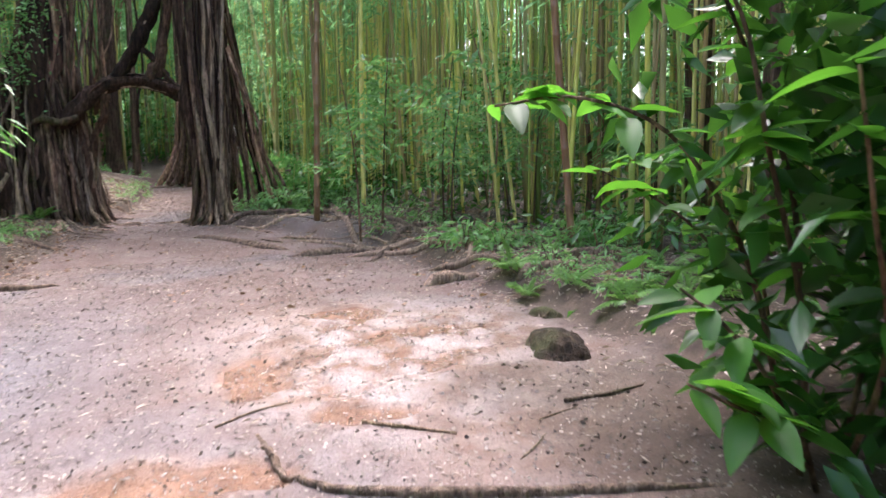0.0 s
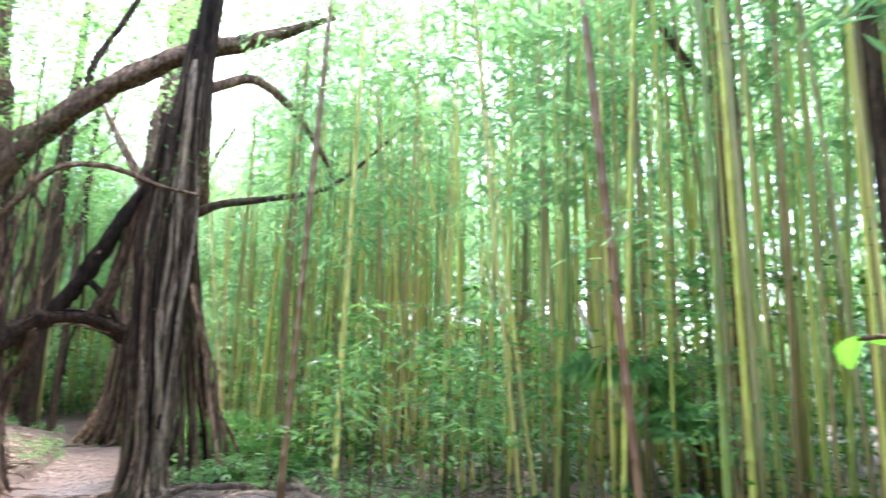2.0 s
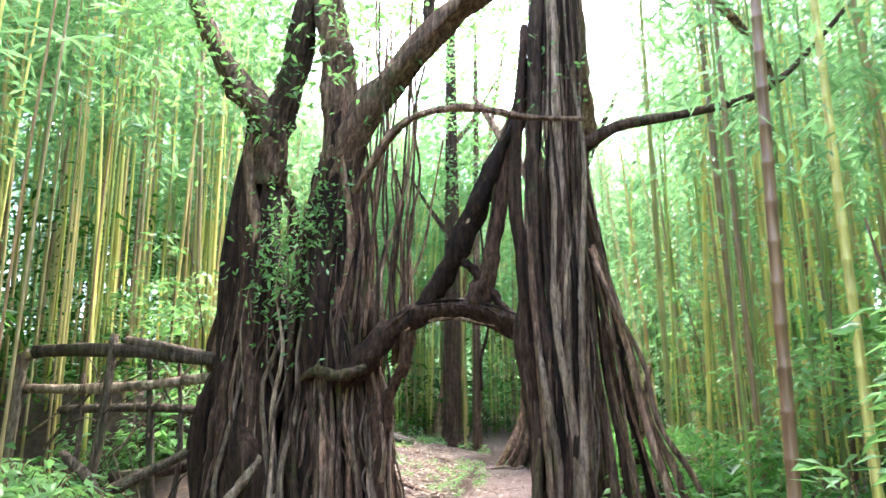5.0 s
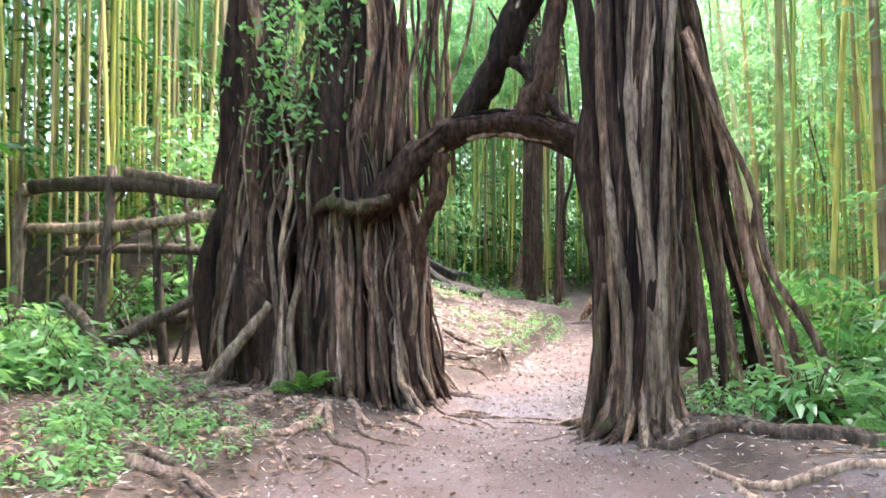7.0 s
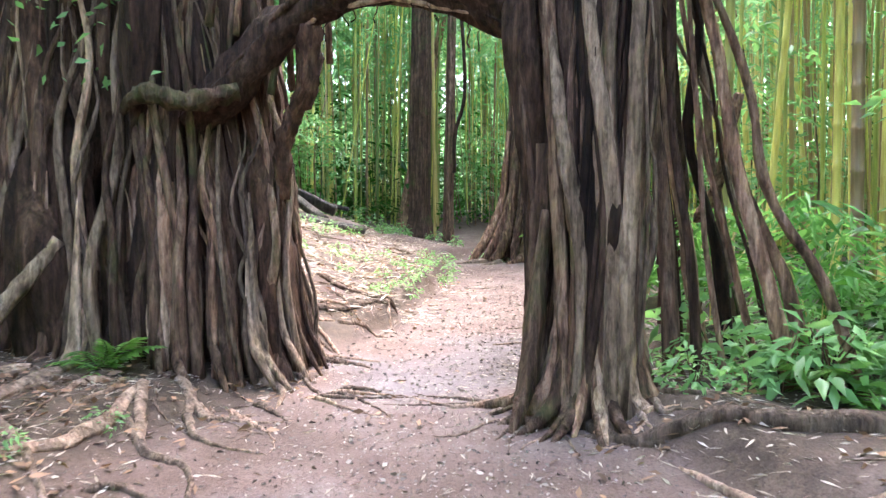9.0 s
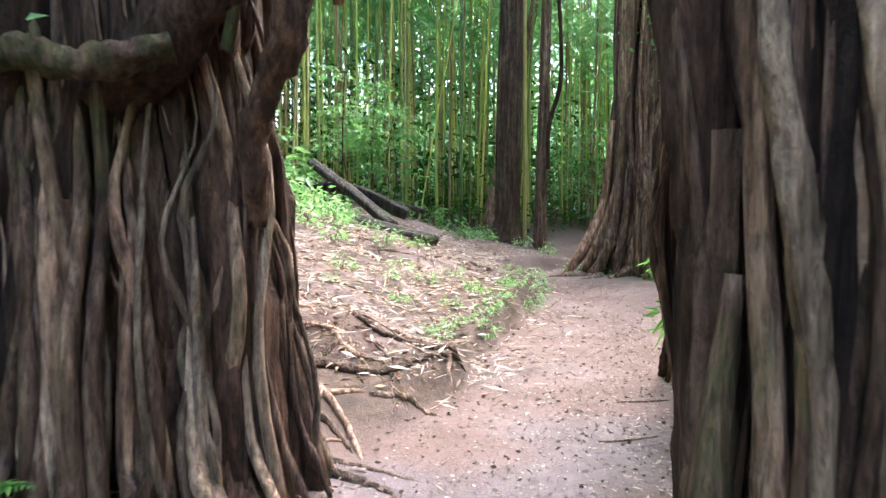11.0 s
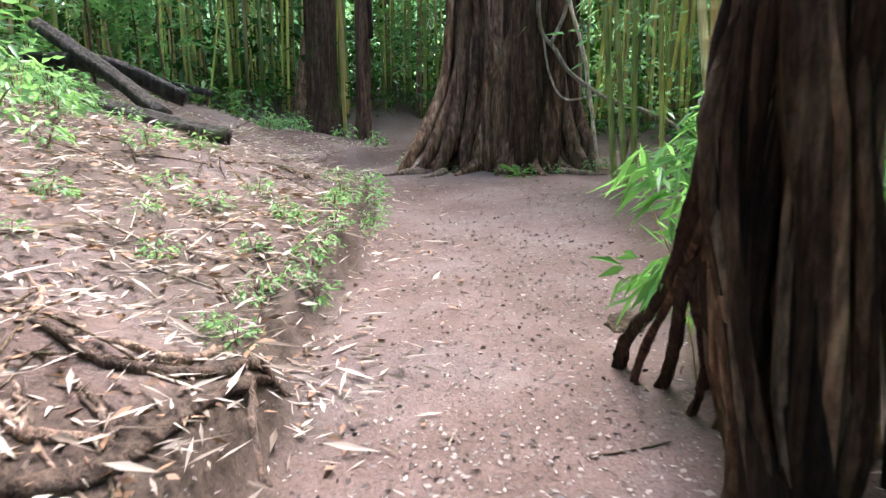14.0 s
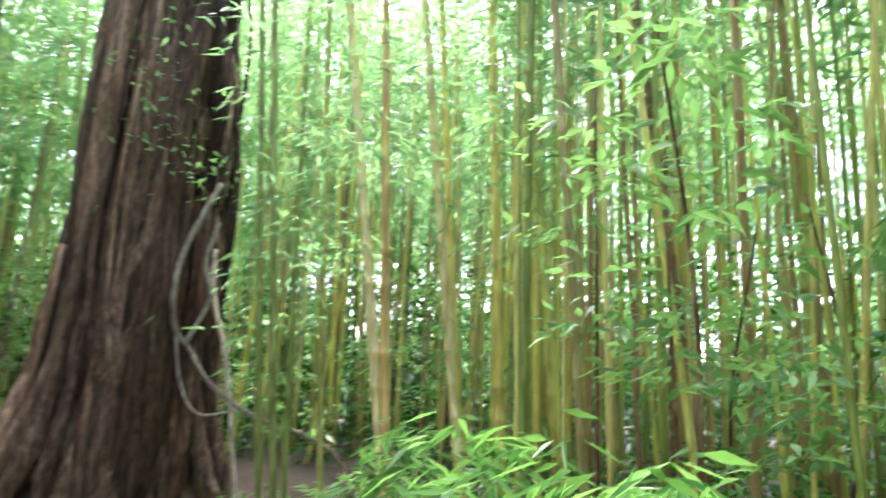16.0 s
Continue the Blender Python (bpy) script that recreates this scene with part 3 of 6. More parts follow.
for k in range(16):
    pts, radii = LEFT_LIMBS[(5, 5, 6, 7)[k % 4]]
    line = smooth_line(pts, 24)[brng.integers(0, 6):brng.integers(16, 25)]
    off = brng.normal(0, 1, 3)
    line = line + off / np.linalg.norm(off) * radii[1] * 0.85 + brng.normal(0, 0.012, line.shape)
    add(left, "aerial_root", tube(line, [0.008, 0.024, 0.02, 0.008], 7, 0.1, 0, brng), (BARK, BARK_DARK, BARK_PALE)[k % 3])
for k in range(14):
    x = brng.uniform(-0.6, 1.1)
    z = np.interp(x, [-0.9, -0.5, -0.1, 0.5, 1.05], [2.3, 2.66, 2.8, 2.74, 2.5])
    add(left, "hanging_root", strand(brng, (x + brng.normal(0, 0.03), -0.3 + brng.normal(0, 0.05), z - brng.uniform(0.08, 0.3)), (x, -0.3, z), 0.004, 0.012, 0.02, 8, 5, 0), BARK_DARK)
for k in range(26):
    x = brng.uniform(-1.35, -0.45)
    add(left, "hanging_root", strand(brng, (x, brng.uniform(-0.5, 0.3), brng.uniform(2.1, 2.7)), (x + brng.normal(0.1, 0.25), brng.uniform(-0.4, 0.4), brng.uniform(4.5, 7.5)), 0.018, 0.014, 0.05, 12, 5, 0), BARK)

right = thing("banyan_tree", "old banyan with leaning prop roots beside the path", "tree", (0, 0, 0), "banyans")
for pts, radii, mat in (
        ([(1.56, -0.92, 0), (1.57, -0.86, 0.5), (1.52, -0.82, 1.6), (1.56, -0.78, 3.0), (1.55, -0.7, 5.0), (1.6, -0.5, 7.6)], [0.13, 0.1, 0.095, 0.1, 0.1, 0.07], BARK_PALE),
        ([(1.43, -0.86, 0), (1.42, -0.8, 0.7), (1.37, -0.77, 2.0), (1.22, -0.7, 3.4), (1.3, -0.6, 5.6), (1.5, -0.5, 8.2)], [0.11, 0.085, 0.075, 0.08, 0.09, 0.06], BARK),
        ([(1.34, -0.95, 0), (1.33, -0.9, 0.6), (1.27, -0.86, 1.8), (1.2, -0.8, 3.0), (1.18, -0.65, 4.6)], [0.07, 0.045, 0.04, 0.04, 0.02], BARK),
        ([(1.24, -0.68, 0), (1.24, -0.64, 0.8), (1.16, -0.6, 1.5), (1.07, -0.58, 2.3), (1.08, -0.56, 3.2), (1.02, -0.55, 4.4), (1.2, -0.5, 6.5)], [0.1, 0.09, 0.09, 0.1, 0.085, 0.07, 0.05], BARK_DARK),
        ([(1.3, -0.5, 0), (1.3, -0.5, 0.9), (1.24, -0.5, 1.9), (1.16, -0.48, 3.0), (1.3, -0.45, 4.5)], [0.12, 0.1, 0.1, 0.09, 0.06], BARK),
        ([(1.18, -0.84, 0), (1.2, -0.78, 0.5), (1.14, -0.7, 1.4), (1.04, -0.62, 2.3), (1.06, -0.55, 3.2)], [0.05, 0.035, 0.03, 0.025, 0.005], BARK),
        ([(1.6, -1.12, 0), (1.59, -1.0, 0.3), (1.6, -0.95, 1.3), (1.52, -0.92, 2.0), (1.44, -0.86, 2.8), (1.46, -0.72, 3.8)], [0.05, 0.04, 0.045, 0.05, 0.035, 0.006], BARK_PALE),
        ([(1.38, -1.02, 0), (1.42, -0.98, 0.9), (1.34, -0.98, 1.55), (1.26, -0.88, 2.2), (1.2, -0.72, 3.0)], [0.03, 0.03, 0.045, 0.03, 0.005], BARK_PALE),
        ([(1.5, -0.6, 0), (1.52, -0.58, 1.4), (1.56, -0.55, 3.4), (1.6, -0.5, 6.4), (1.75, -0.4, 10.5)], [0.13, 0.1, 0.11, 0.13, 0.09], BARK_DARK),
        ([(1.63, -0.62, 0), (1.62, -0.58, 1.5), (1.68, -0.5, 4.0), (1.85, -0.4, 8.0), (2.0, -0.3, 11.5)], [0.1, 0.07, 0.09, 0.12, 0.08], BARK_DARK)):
    pts = [(x, y, gz(x, y) - 0.1 if z == 0 else z) for x, y, z in pts]
    add(right, "trunk", tube(smooth_line(pts, 32), radii, 14, 0.14, 5, brng), mat)
for k in range(95):
    a, f = brng.uniform(0, 6.283), math.sqrt(brng.uniform(0.6, 1.2))
    x, y = 1.53 + 0.22 * f * math.cos(a), -0.8 + 0.18 * f * math.sin(a)
    r = brng.choice([0.01, 0.016, 0.024, 0.036])
    h = brng.uniform(2.0, 8.5)
    add(right, "aerial_root", strand(brng, (x, y, gz(x, y) - 0.05), (1.5 + 0.17 * f * math.cos(a) + 0.025 * h, -0.76 + 0.14 * f * math.sin(a) + 0.03 * h, h), r, r * 0.12, 0.05, 22, 6), (BARK, BARK, BARK_DARK, BARK_PALE)[k % 4])
# root flares at the foot of both stems
for k in range(22):
    a = brng.uniform(2.6, 6.6)
    c, s = math.cos(a), math.sin(a)
    q = brng.uniform(0.55, 0.85)
    fx, fy = 1.5 + q * c, -0.72 + q * 0.8 * s
    r = brng.uniform(0.02, 0.045)
    add(right, "root_flare", tube(smooth_line([(1.5 + 0.22 * c, -0.72 + 0.18 * s, brng.uniform(0.6, 1.4)), (1.5 + 0.29 * c, -0.72 + 0.24 * s, 0.4), (1.5 + 0.4 * c, -0.72 + 0.34 * s, 0.16), (fx, fy, gz(fx, fy) - 0.02)], 14), [r * 0.15, r, r * 1.1, r * 0.5], 8, 0.1, 2, brng), BARK if k % 3 else BARK_PALE)
for k in range(34):
    a = brng.uniform(2.9, 6.7)
    c, s = math.cos(a), math.sin(a)
    q = brng.uniform(1.15, 1.4)
    fx, fy = -1.98 + 1.3 * q * c, 0.05 + 0.8 * q * s
    r = brng.uniform(0.02, 0.05)
    add(left, "root_flare", tube(smooth_line([(-1.98 + 1.25 * c, 0.05 + 0.74 * s, brng.uniform(0.7, 1.6)), (-1.98 + 1.31 * c, 0.05 + 0.79 * s, 0.5), (-1.98 + 1.4 * c, 0.05 + 0.86 * s, 0.28), (fx, fy, gz(fx, fy) - 0.02)], 14), [r * 0.15, r, r * 1.1, r * 0.5], 8, 0.1, 2, brng), BARK if k % 3 else BARK_PALE)
for pts, radii in (([(1.2, -0.75, 1.7), (1.18, -0.76, 1.1), (1.16, -0.8, 0.55), (1.1, -0.92, 0)], [0.04, 0.06, 0.06, 0.03]), ([(1.22, -0.85, 1.3), (1.16, -0.92, 0.7), (1.12, -1.0, 0.3), (1.04, -1.15, 0)], [0.03, 0.05, 0.05, 0.02]), ([(1.1, -0.55, 1.4), (1.12, -0.5, 0.8), (1.12, -0.45, 0.4), (1.06, -0.38, 0)], [0.03, 0.05, 0.05, 0.03])):
    pts = [(x, y, gz(x, y) - 0.03 if z == 0 else z) for x, y, z in pts]
    add(right, "root_flare", tube(smooth_line(pts, 18), radii, 10, 0.12, 3, brng), BARK)
# prop roots that fan out from the stem
for k in range(13):
    u = k / 12
    x = 2.02 + 1.02 * u + brng.normal(0, 0.03)
    y = (-0.7, 0.15, -0.35, 0.6)[k % 4] * (0.6 + 0.4 * u) + brng.normal(0, 0.05)
    r = (0.045, 0.022, 0.036, 0.05, 0.018)[k % 5]
    h = 4.9 - 1.6 * u + brng.normal(0, 0.3)
    add(right, "prop_root", strand(brng, (x, y, gz(x, y) - 0.06), (1.74 + 0.16 * u + brng.normal(0, 0.05), y * 0.3 - 0.3, h), r * 0.75, r * 0.5, 0.045, 20, 9), (BARK, BARK_DARK, BARK, BARK_PALE)[k % 4])
# the rear bundle that flanks the path behind the arch
BUNDLE = []
for k in range(17):
    u, v = (k % 6) / 5, (k // 6) / 2
    j = brng.normal(0, 0.045, (5, 2))
    BUNDLE.append(([(1.5 + 0.38 * u + j[0, 0], 2.25 - 0.4 * v + j[0, 1], 0), (1.4 + 0.42 * u + j[1, 0], 2.12 - 0.3 * v, 0.7), (1.32 + 0.4 * u + j[2, 0], 2.0 - 0.2 * v + j[2, 1], 1.35),
                    (1.34 + 0.4 * u + j[3, 0], 1.97 - 0.15 * v + j[3, 1], 1.85), (1.45 + 0.36 * u + j[4, 0], 1.97 - 0.1 * v, 2.4), (1.78 + 0.3 * u, 1.85, 3.4), (2.0 + 0.2 * u, 1.3, 5.0), (1.95 + 0.15 * u, 0.4, 6.8)],
                   [brng.choice([0.035, 0.055, 0.08])] + [brng.choice([0.016, 0.03, 0.045, 0.056])] * 5 + [0.05, 0.04]))
for fx, fy, hz_, r in ((1.3, 3.28, 1.35, 0.03), (1.34, 3.12, 1.1, 0.02), (1.45, 3.04, 1.25, 0.03), (1.6, 2.95, 1.05, 0.022), (1.74, 3.0, 1.3, 0.03), (1.58, 2.62, 1.2, 0.03), (1.5, 2.75, 0.95, 0.018), (1.66, 2.45, 1.1, 0.028), (1.78, 2.6, 0.9, 0.02), (1.84, 2.35, 1.4, 0.03)):
    BUNDLE.append(([(fx, fy, 0), (fx + 0.02, fy - 0.12, 0.3), (1.36 + 0.1 * (fx - 1.3), 2.0 + 0.55 * (fy - 2.2), 0.75), (1.3 + 0.2 * (fx - 1.3), 2.02, hz_)], [r * 1.1, r, r, r * 0.9]))
for pts, radii in BUNDLE + [
        ([(2.14, 2.0, 0), (2.12, 2.0, 1.5), (2.1, 1.8, 3.2), (1.95, 1.3, 5.4), (1.8, 0.3, 7.2)], [0.13, 0.085, 0.085, 0.09, 0.06]),
        ([(2.05, 2.12, 0), (2.06, 2.08, 1.2), (2.06, 1.95, 2.6), (2.0, 1.6, 4.2)], [0.05, 0.04, 0.035, 0.03]), ([(2.18, 1.95, 0), (2.12, 1.98, 1.2), (2.08, 1.85, 2.8)], [0.05, 0.035, 0.03]),
        ([(2.5, 1.4, 0), (2.4, 1.2, 2.0), (2.2, 0.7, 4.4), (1.85, 0.1, 6.0)], [0.06, 0.05, 0.045, 0.03]), ([(2.75, 2.0, 0), (2.6, 1.6, 1.8), (2.3, 1.0, 4.0), (1.9, 0.2, 6.0)], [0.09, 0.06, 0.05, 0.03])]:
    pts = [(x - 0.33, y, gz(x - 0.33, y) - 0.06 if z == 0 else z) for x, y, z in pts]
    add(right, "prop_root", tube(smooth_line(pts, 26), radii, 12, 0.15, 4, brng), BARK_DARK if brng.uniform() < 0.6 else BARK)
    if radii[0] > 0.034 and len(pts) > 4:
        for j in range(4):
            off = brng.normal(0, 1, 2)
            off *= radii[1] * 0.95 / np.linalg.norm(off)
            line = smooth_line(pts, 18)
            line[:, :2] += off + np.cumsum(brng.normal(0, 0.008, (18, 2)), 0)
            add(right, "aerial_root", tube(line, [0.03, 0.016, 0.011], 7, 0.12, 0, brng), (BARK, BARK_DARK, BARK_DARK, BARK_PALE)[j])
RIGHT_LIMBS = [
    ([(1.7, -0.4, 4.7), (2.3, -0.6, 4.95), (3.2, 0.3, 5.4), (4.4, 1.2, 6.0), (5.4, 1.8, 7.0), (6.6, 2.2, 8.4)], [0.11, 0.07, 0.06, 0.055, 0.04, 0.02]),
    ([(1.9, -0.3, 7.2), (2.7, -0.2, 7.55), (3.6, 0.2, 7.1), (4.3, 0.7, 6.4), (4.5, 1.0, 6.05)], [0.1, 0.09, 0.07, 0.05, 0.04]),
    ([(1.9, 1.2, 5.4), (1.8, 0.4, 6.6), (1.7, -0.2, 8.2)], [0.2, 0.2, 0.2]),
    ([(2.35, 0.9, 1.25), (2.4, 0.4, 1.5), (2.48, 0.1, 2.1)], [0.05, 0.04, 0.03]),
]
for pts, radii in RIGHT_LIMBS:
    add(right, "limb", limb(pts, radii, brng), BARK)

def crown(parent, rng, lines, n, spread, size):
    """Small leaves gathered round the outer limbs."""
    pts = np.concatenate([smooth_line(q, 12)[5:] for q in lines])
    c = pts[rng.integers(len(pts), size=n // 9)] + rng.normal(0, spread, (n // 9, 3))
    b = np.repeat(c, 9, 0) + rng.normal(0, 0.14, (len(c) * 9, 3))
    ln = size * rng.uniform(0.6, 1.2, len(b))
    add(parent, "crown", leaf_quads(b, unit(rng, len(b)) * [1, 1, 0.5], unit(rng, len(b)), ln, ln * 0.42, ln * 0.3, 1.0), BROAD_LEAF)


crown(left, brng, [LEFT_LIMBS[0][0], LEFT_LIMBS[1][0], LEFT_LIMBS[2][0]], 5200, 0.75, 0.15)
crown(left, brng, [LEFT_LIMBS[0][0], [(-4.2, -0.3, 8.8), (-5.4, 0.6, 9.5), (-6.5, 1.0, 10)]], 2200, 0.9, 0.15)
# added leaf mass over the arch, on no limb, to shade the stems
crown(left, brng, [[(-3.83, 2.5, 8.5), (-1.33, 2.5, 9.5), (0.67, 2.0, 10.0)], [(-3.33, 4.0, 9.5), (-0.33, 4.5, 10.5), (2.67, 4.0, 11)]], 5200, 0.9, 0.17)
crown(right, brng, [[(1.9, -0.3, 8), (2.1, -0.2, 10), (2.2, 0, 12)], [(3.0, 0, 9), (4.2, 0.2, 9.6), (5.5, 0.5, 10.4)]], 3000, 0.7, 0.15)

rear = thing("banyan_tree", "large fluted dark brown banyan at the head of the path", "tree", (0, 0, 0), "banyans")
rc = np.array([0.72, 11.9])
for k in range(60):
    a, f = brng.uniform(0, 6.283), math.sqrt(brng.uniform(0.25, 1.0))
    x, y = rc + np.array([0.98 * f * math.cos(a), 0.85 * f * math.sin(a)])
    h = brng.uniform(7, 13)
    r = brng.choice([0.05, 0.08, 0.13, 0.18])
    # strands right of x 0.7, and every third, take the darker bark
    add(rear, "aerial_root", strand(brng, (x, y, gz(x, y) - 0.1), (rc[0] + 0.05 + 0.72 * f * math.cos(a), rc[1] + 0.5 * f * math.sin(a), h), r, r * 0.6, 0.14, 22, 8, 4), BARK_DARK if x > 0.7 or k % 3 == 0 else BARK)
for k in range(60):
    a = brng.uniform(2.8, 6.6)
    x, y = rc + np.array([1.02 * math.cos(a), 0.9 * math.sin(a)])
    r = brng.choice([0.02, 0.03, 0.045])
    add(rear, "aerial_root", strand(brng, (x, y, gz(x, y) - 0.1), (rc[0] + 0.04 + 0.76 * math.cos(a + brng.normal(0, 0.12)), rc[1] + 0.6 * math.sin(a), brng.uniform(4, 10)), r, r * 0.5, 0.08, 18, 6, 2), BARK_PALE if brng.uniform() < 0.3 else BARK)
for k in range(18):
    a = 3.0 + 3.5 * k / 17 + brng.normal(0, 0.08)
    c, s = math.cos(a), math.sin(a)
    q = brng.uniform(1.35, 1.75)
    fx, fy = rc + np.array([1.0 * q * c, 0.9 * q * s])
    r = brng.uniform(0.05, 0.1)
    add(rear, "root_flare", tube(smooth_line([(rc[0] + 0.86 * c, rc[1] + 0.8 * s, brng.uniform(0.9, 1.8)), (rc[0] + 1.0 * c, rc[1] + 0.93 * s, 0.65), (rc[0] + 1.12 * c, rc[1] + 1.02 * s, 0.38), (fx, fy, gz(fx, fy) - 0.03)], 14), [r * 0.2, r, r * 1.1, r * 0.4], 8, 0.12, 2, brng), BARK)
for fx, fy, tx, h, r in ((-0.85, 11.0, -0.1, 3.2, 0.09), (-0.6, 10.85, 0.05, 2.6, 0.08), (-0.3, 10.8, 0.1, 3.8, 0.1), (0.1, 10.75, 0.25, 2.4, 0.07), (1.9, 11.0, 1.5, 3.0, 0.08), (2.2, 11.2, 1.65, 3.6, 0.08)):
    fx, tx = fx - 0.12, tx - 0.05
    add(rear, "buttress", tube(smooth_line([(fx, fy, gz(fx, fy) - 0.05), (fx * 0.6 + tx * 0.4, fy + 0.15, 0.75), (fx * 0.2 + tx * 0.8, fy + 0.35, 1.6), (tx, 11.3, h)], 18), [r * 0.8, r * 1.2, r, r * 0.4], 10, 0.12, 3, brng), BARK)
add(rear, "trunk", strand(brng, (*rc, 0), (rc[0] + 0.15, rc[1], 16), 0.6, 0.4, 0.06, 26, 16, 6), BARK)
for pts, radii in (([(0.87, 11.9, 6), (1.67, 11.8, 8.5), (2.87, 11.6, 11)], [0.2, 0.14, 0.06]), ([(0.97, 11.9, 7), (-0.13, 12, 9), (-1.53, 12, 11.5)], [0.2, 0.14, 0.06])):
    add(rear, "limb", limb(pts, radii, brng), BARK)

for (x, y), (tx, ty), h, r, lab in (((-2.63, 13.3), (-2.48, 13.2), 16, 0.25, "dark leaning tree trunk flared at its base"), ((-1.95, 13.5), (-1.68, 13.5), 15, 0.11, "slender dark tree trunk"),
                                    ((-3.73, 15.5), (-0.93, 15.5), 15, 0.12, "slender leaning tree trunk"), ((9.5, -5.0), (9.4, -5.0), 14, 0.2, "straight grey-brown tree trunk"),
                                    ((7.9, -8.8), (8.0, -8.8), 14, 0.08, "dark straight tree trunk"), ((8.9, -9.3), (8.9, -9.3), 14, 0.15, "dark straight tree trunk")):
    tr = thing("tree", lab, "tree", (0, 0, 0))
    z = gz(x, y)
    add(tr, "trunk", tube(smooth_line([(x, y, z - 0.45), (x + (tx - x) * 0.1, y, z + 1.2), (x + (tx - x) * 0.5, y, h * 0.5), (tx, ty, h)], 24), [r * 1.9, r * 1.15, r, r * 0.8, r * 0.5], 12, 0.05, 4, brng), BARK)
    crown(tr, brng, [[(x, y, h * 0.3), ((x + tx) / 2, y, h * 0.6), (tx, ty, h * 0.95)]], 1800, 1.0, 0.19)
    for s in (-1, 1):
        u = 0.55 + 0.1 * s
        q = (x + (tx - x) * u, y, h * u)
        add(tr, "limb", limb([q, (q[0] + 0.7 * s, y + 0.3, q[2] + 1.0), (q[0] + 1.5 * s, y + 0.4, q[2] + 2.4)], [r * 0.4, r * 0.3, r * 0.12], brng, 12, 8), BARK)


# ---- understory ----
def broad_leaf_arrays(length, width, curl):
    """One broad pointed leaf with a fold and a droop, along +x."""
    u = np.linspace(0, 1, 7)
    half = width / 2 * np.sin(np.pi * u**0.8) ** 0.8
    half[-1] = half[0] = 0.004
    v = []
    for t, h in zip(u, half):
        z = -curl * length * t**2
        for k in (-1, -0.5, 0, 0.5, 1):
            v.append((length * t, k * h, z + abs(k) * h * 0.3))
    f = [(i * 5 + j, i * 5 + j + 1, i * 5 + j + 6, i * 5 + j + 5) for i in range(6) for j in range(4)]
    return np.array(v), np.array(f)


def clump(rng, n, radius, height, length, width):
    """Broad leaves on a loose dome."""
    a, q = rng.uniform(0, 6.283, n), np.sqrt(rng.uniform(0, 1, n))
    base = np.stack([np.cos(a) * q * radius, np.sin(a) * q * radius, height * rng.uniform(0.15, 1.0, n) * (1 - 0.4 * q**2)], 1)
    b = a + rng.normal(0, 0.7, n)
    way = np.stack([np.cos(b), np.sin(b), rng.normal(0.1, 0.4, n)], 1)
    ln = length * rng.uniform(0.6, 1.25, n)
    return leaf_quads(base, way, unit(rng, n) * [1, 1, 0.25], ln, width * rng.uniform(0.7, 1.2, n), ln * 0.35, 1.0)


def stems_arrays(rng, n, radius, height, thick):
    out = []
    for k in range(n):
        a, q = rng.uniform(0, 6.283), rng.uniform(0.2, 0.9) * radius
        out.append(tube(smooth_line([(0, 0, -0.05), (q * 0.4 * math.cos(a), q * 0.4 * math.sin(a), height * 0.5), (q * math.cos(a), q * math.sin(a), height * 0.9)], 6), [thick, thick * 0.5], 6))
    return joined(out)


def fern_arrays(rng, fronds, length):
    out = []
    for k in range(fronds):
        a = 0.0
        ln = length * rng.uniform(0.75, 1.1)
        u = np.linspace(0.12, 1, 17)
        spine = np.stack([np.cos(a) * ln * u, np.sin(a) * ln * u, ln * (0.75 * u - 0.62 * u**2)], 1)
        ahead = np.array([math.cos(a), math.sin(a), 0])
        across = np.array([-math.sin(a), math.cos(a), 0])
        size = ln * 0.3 * np.sin(np.pi * np.clip(u * 0.85 + 0.12, 0, 1))
        for s in (-1, 1):
            way = across[None] * s + ahead[None] * 0.55 + rng.normal(0, 0.08, (17, 3))
            out.append(blade_quads(spine, way, np.repeat(ahead[None], 17, 0), size, size * 0.32, size * 0.25))
        out.append(tube(spine, [0.006, 0.003], 4))
    return joined(out)


urng = np.random.default_rng(31)
PLANTS = []
for k in range(6):
    st, lf = stems_arrays(urng, 1, 0.3, 0.45, 0.008), clump(urng, 60, 0.36, 0.5, 0.16, 0.065)
    PLANTS.append((mesh_of("stalk", *st, BARK), mesh_of("foliage", *lf, BROAD_LEAF)))
FRONDS = [mesh_of("frond", *fern_arrays(urng, 1, s), FERN_LEAF, False) for s in (0.5, 0.62, 0.7)]
REEDS = []
for k in range(4):
    st = stems_arrays(urng, 1, 0.45, 0.95, 0.007)
    a = urng.uniform(0, 6.283, 34)
    c = np.stack([np.cos(a) * urng.uniform(0, 0.5, 34), np.sin(a) * urng.uniform(0, 0.5, 34), urng.uniform(0.3, 1.1, 34)], 1)
    REEDS.append((mesh_of("stalk", *st, CULM), mesh_of("foliage", *sprays(urng, c, 10, 0.26, 0.042, 0.1), BRIGHT_LEAF, False)))


def plant_at(x, y, scale, kind, name, label, group, tall=1.0):
    ob = thing(name, label, "plant", (x, y, gz(x, y) - 0.02), group)
    ob.rotation_euler = (0, 0, urng.uniform(0, 6.283))
    ob.scale = (scale, scale, scale * tall)
    for k in range(4):
        part("stalk", kind[0], ob).rotation_euler = (0, 0, urng.uniform(0, 6.283))
    part("foliage", kind[1], ob)


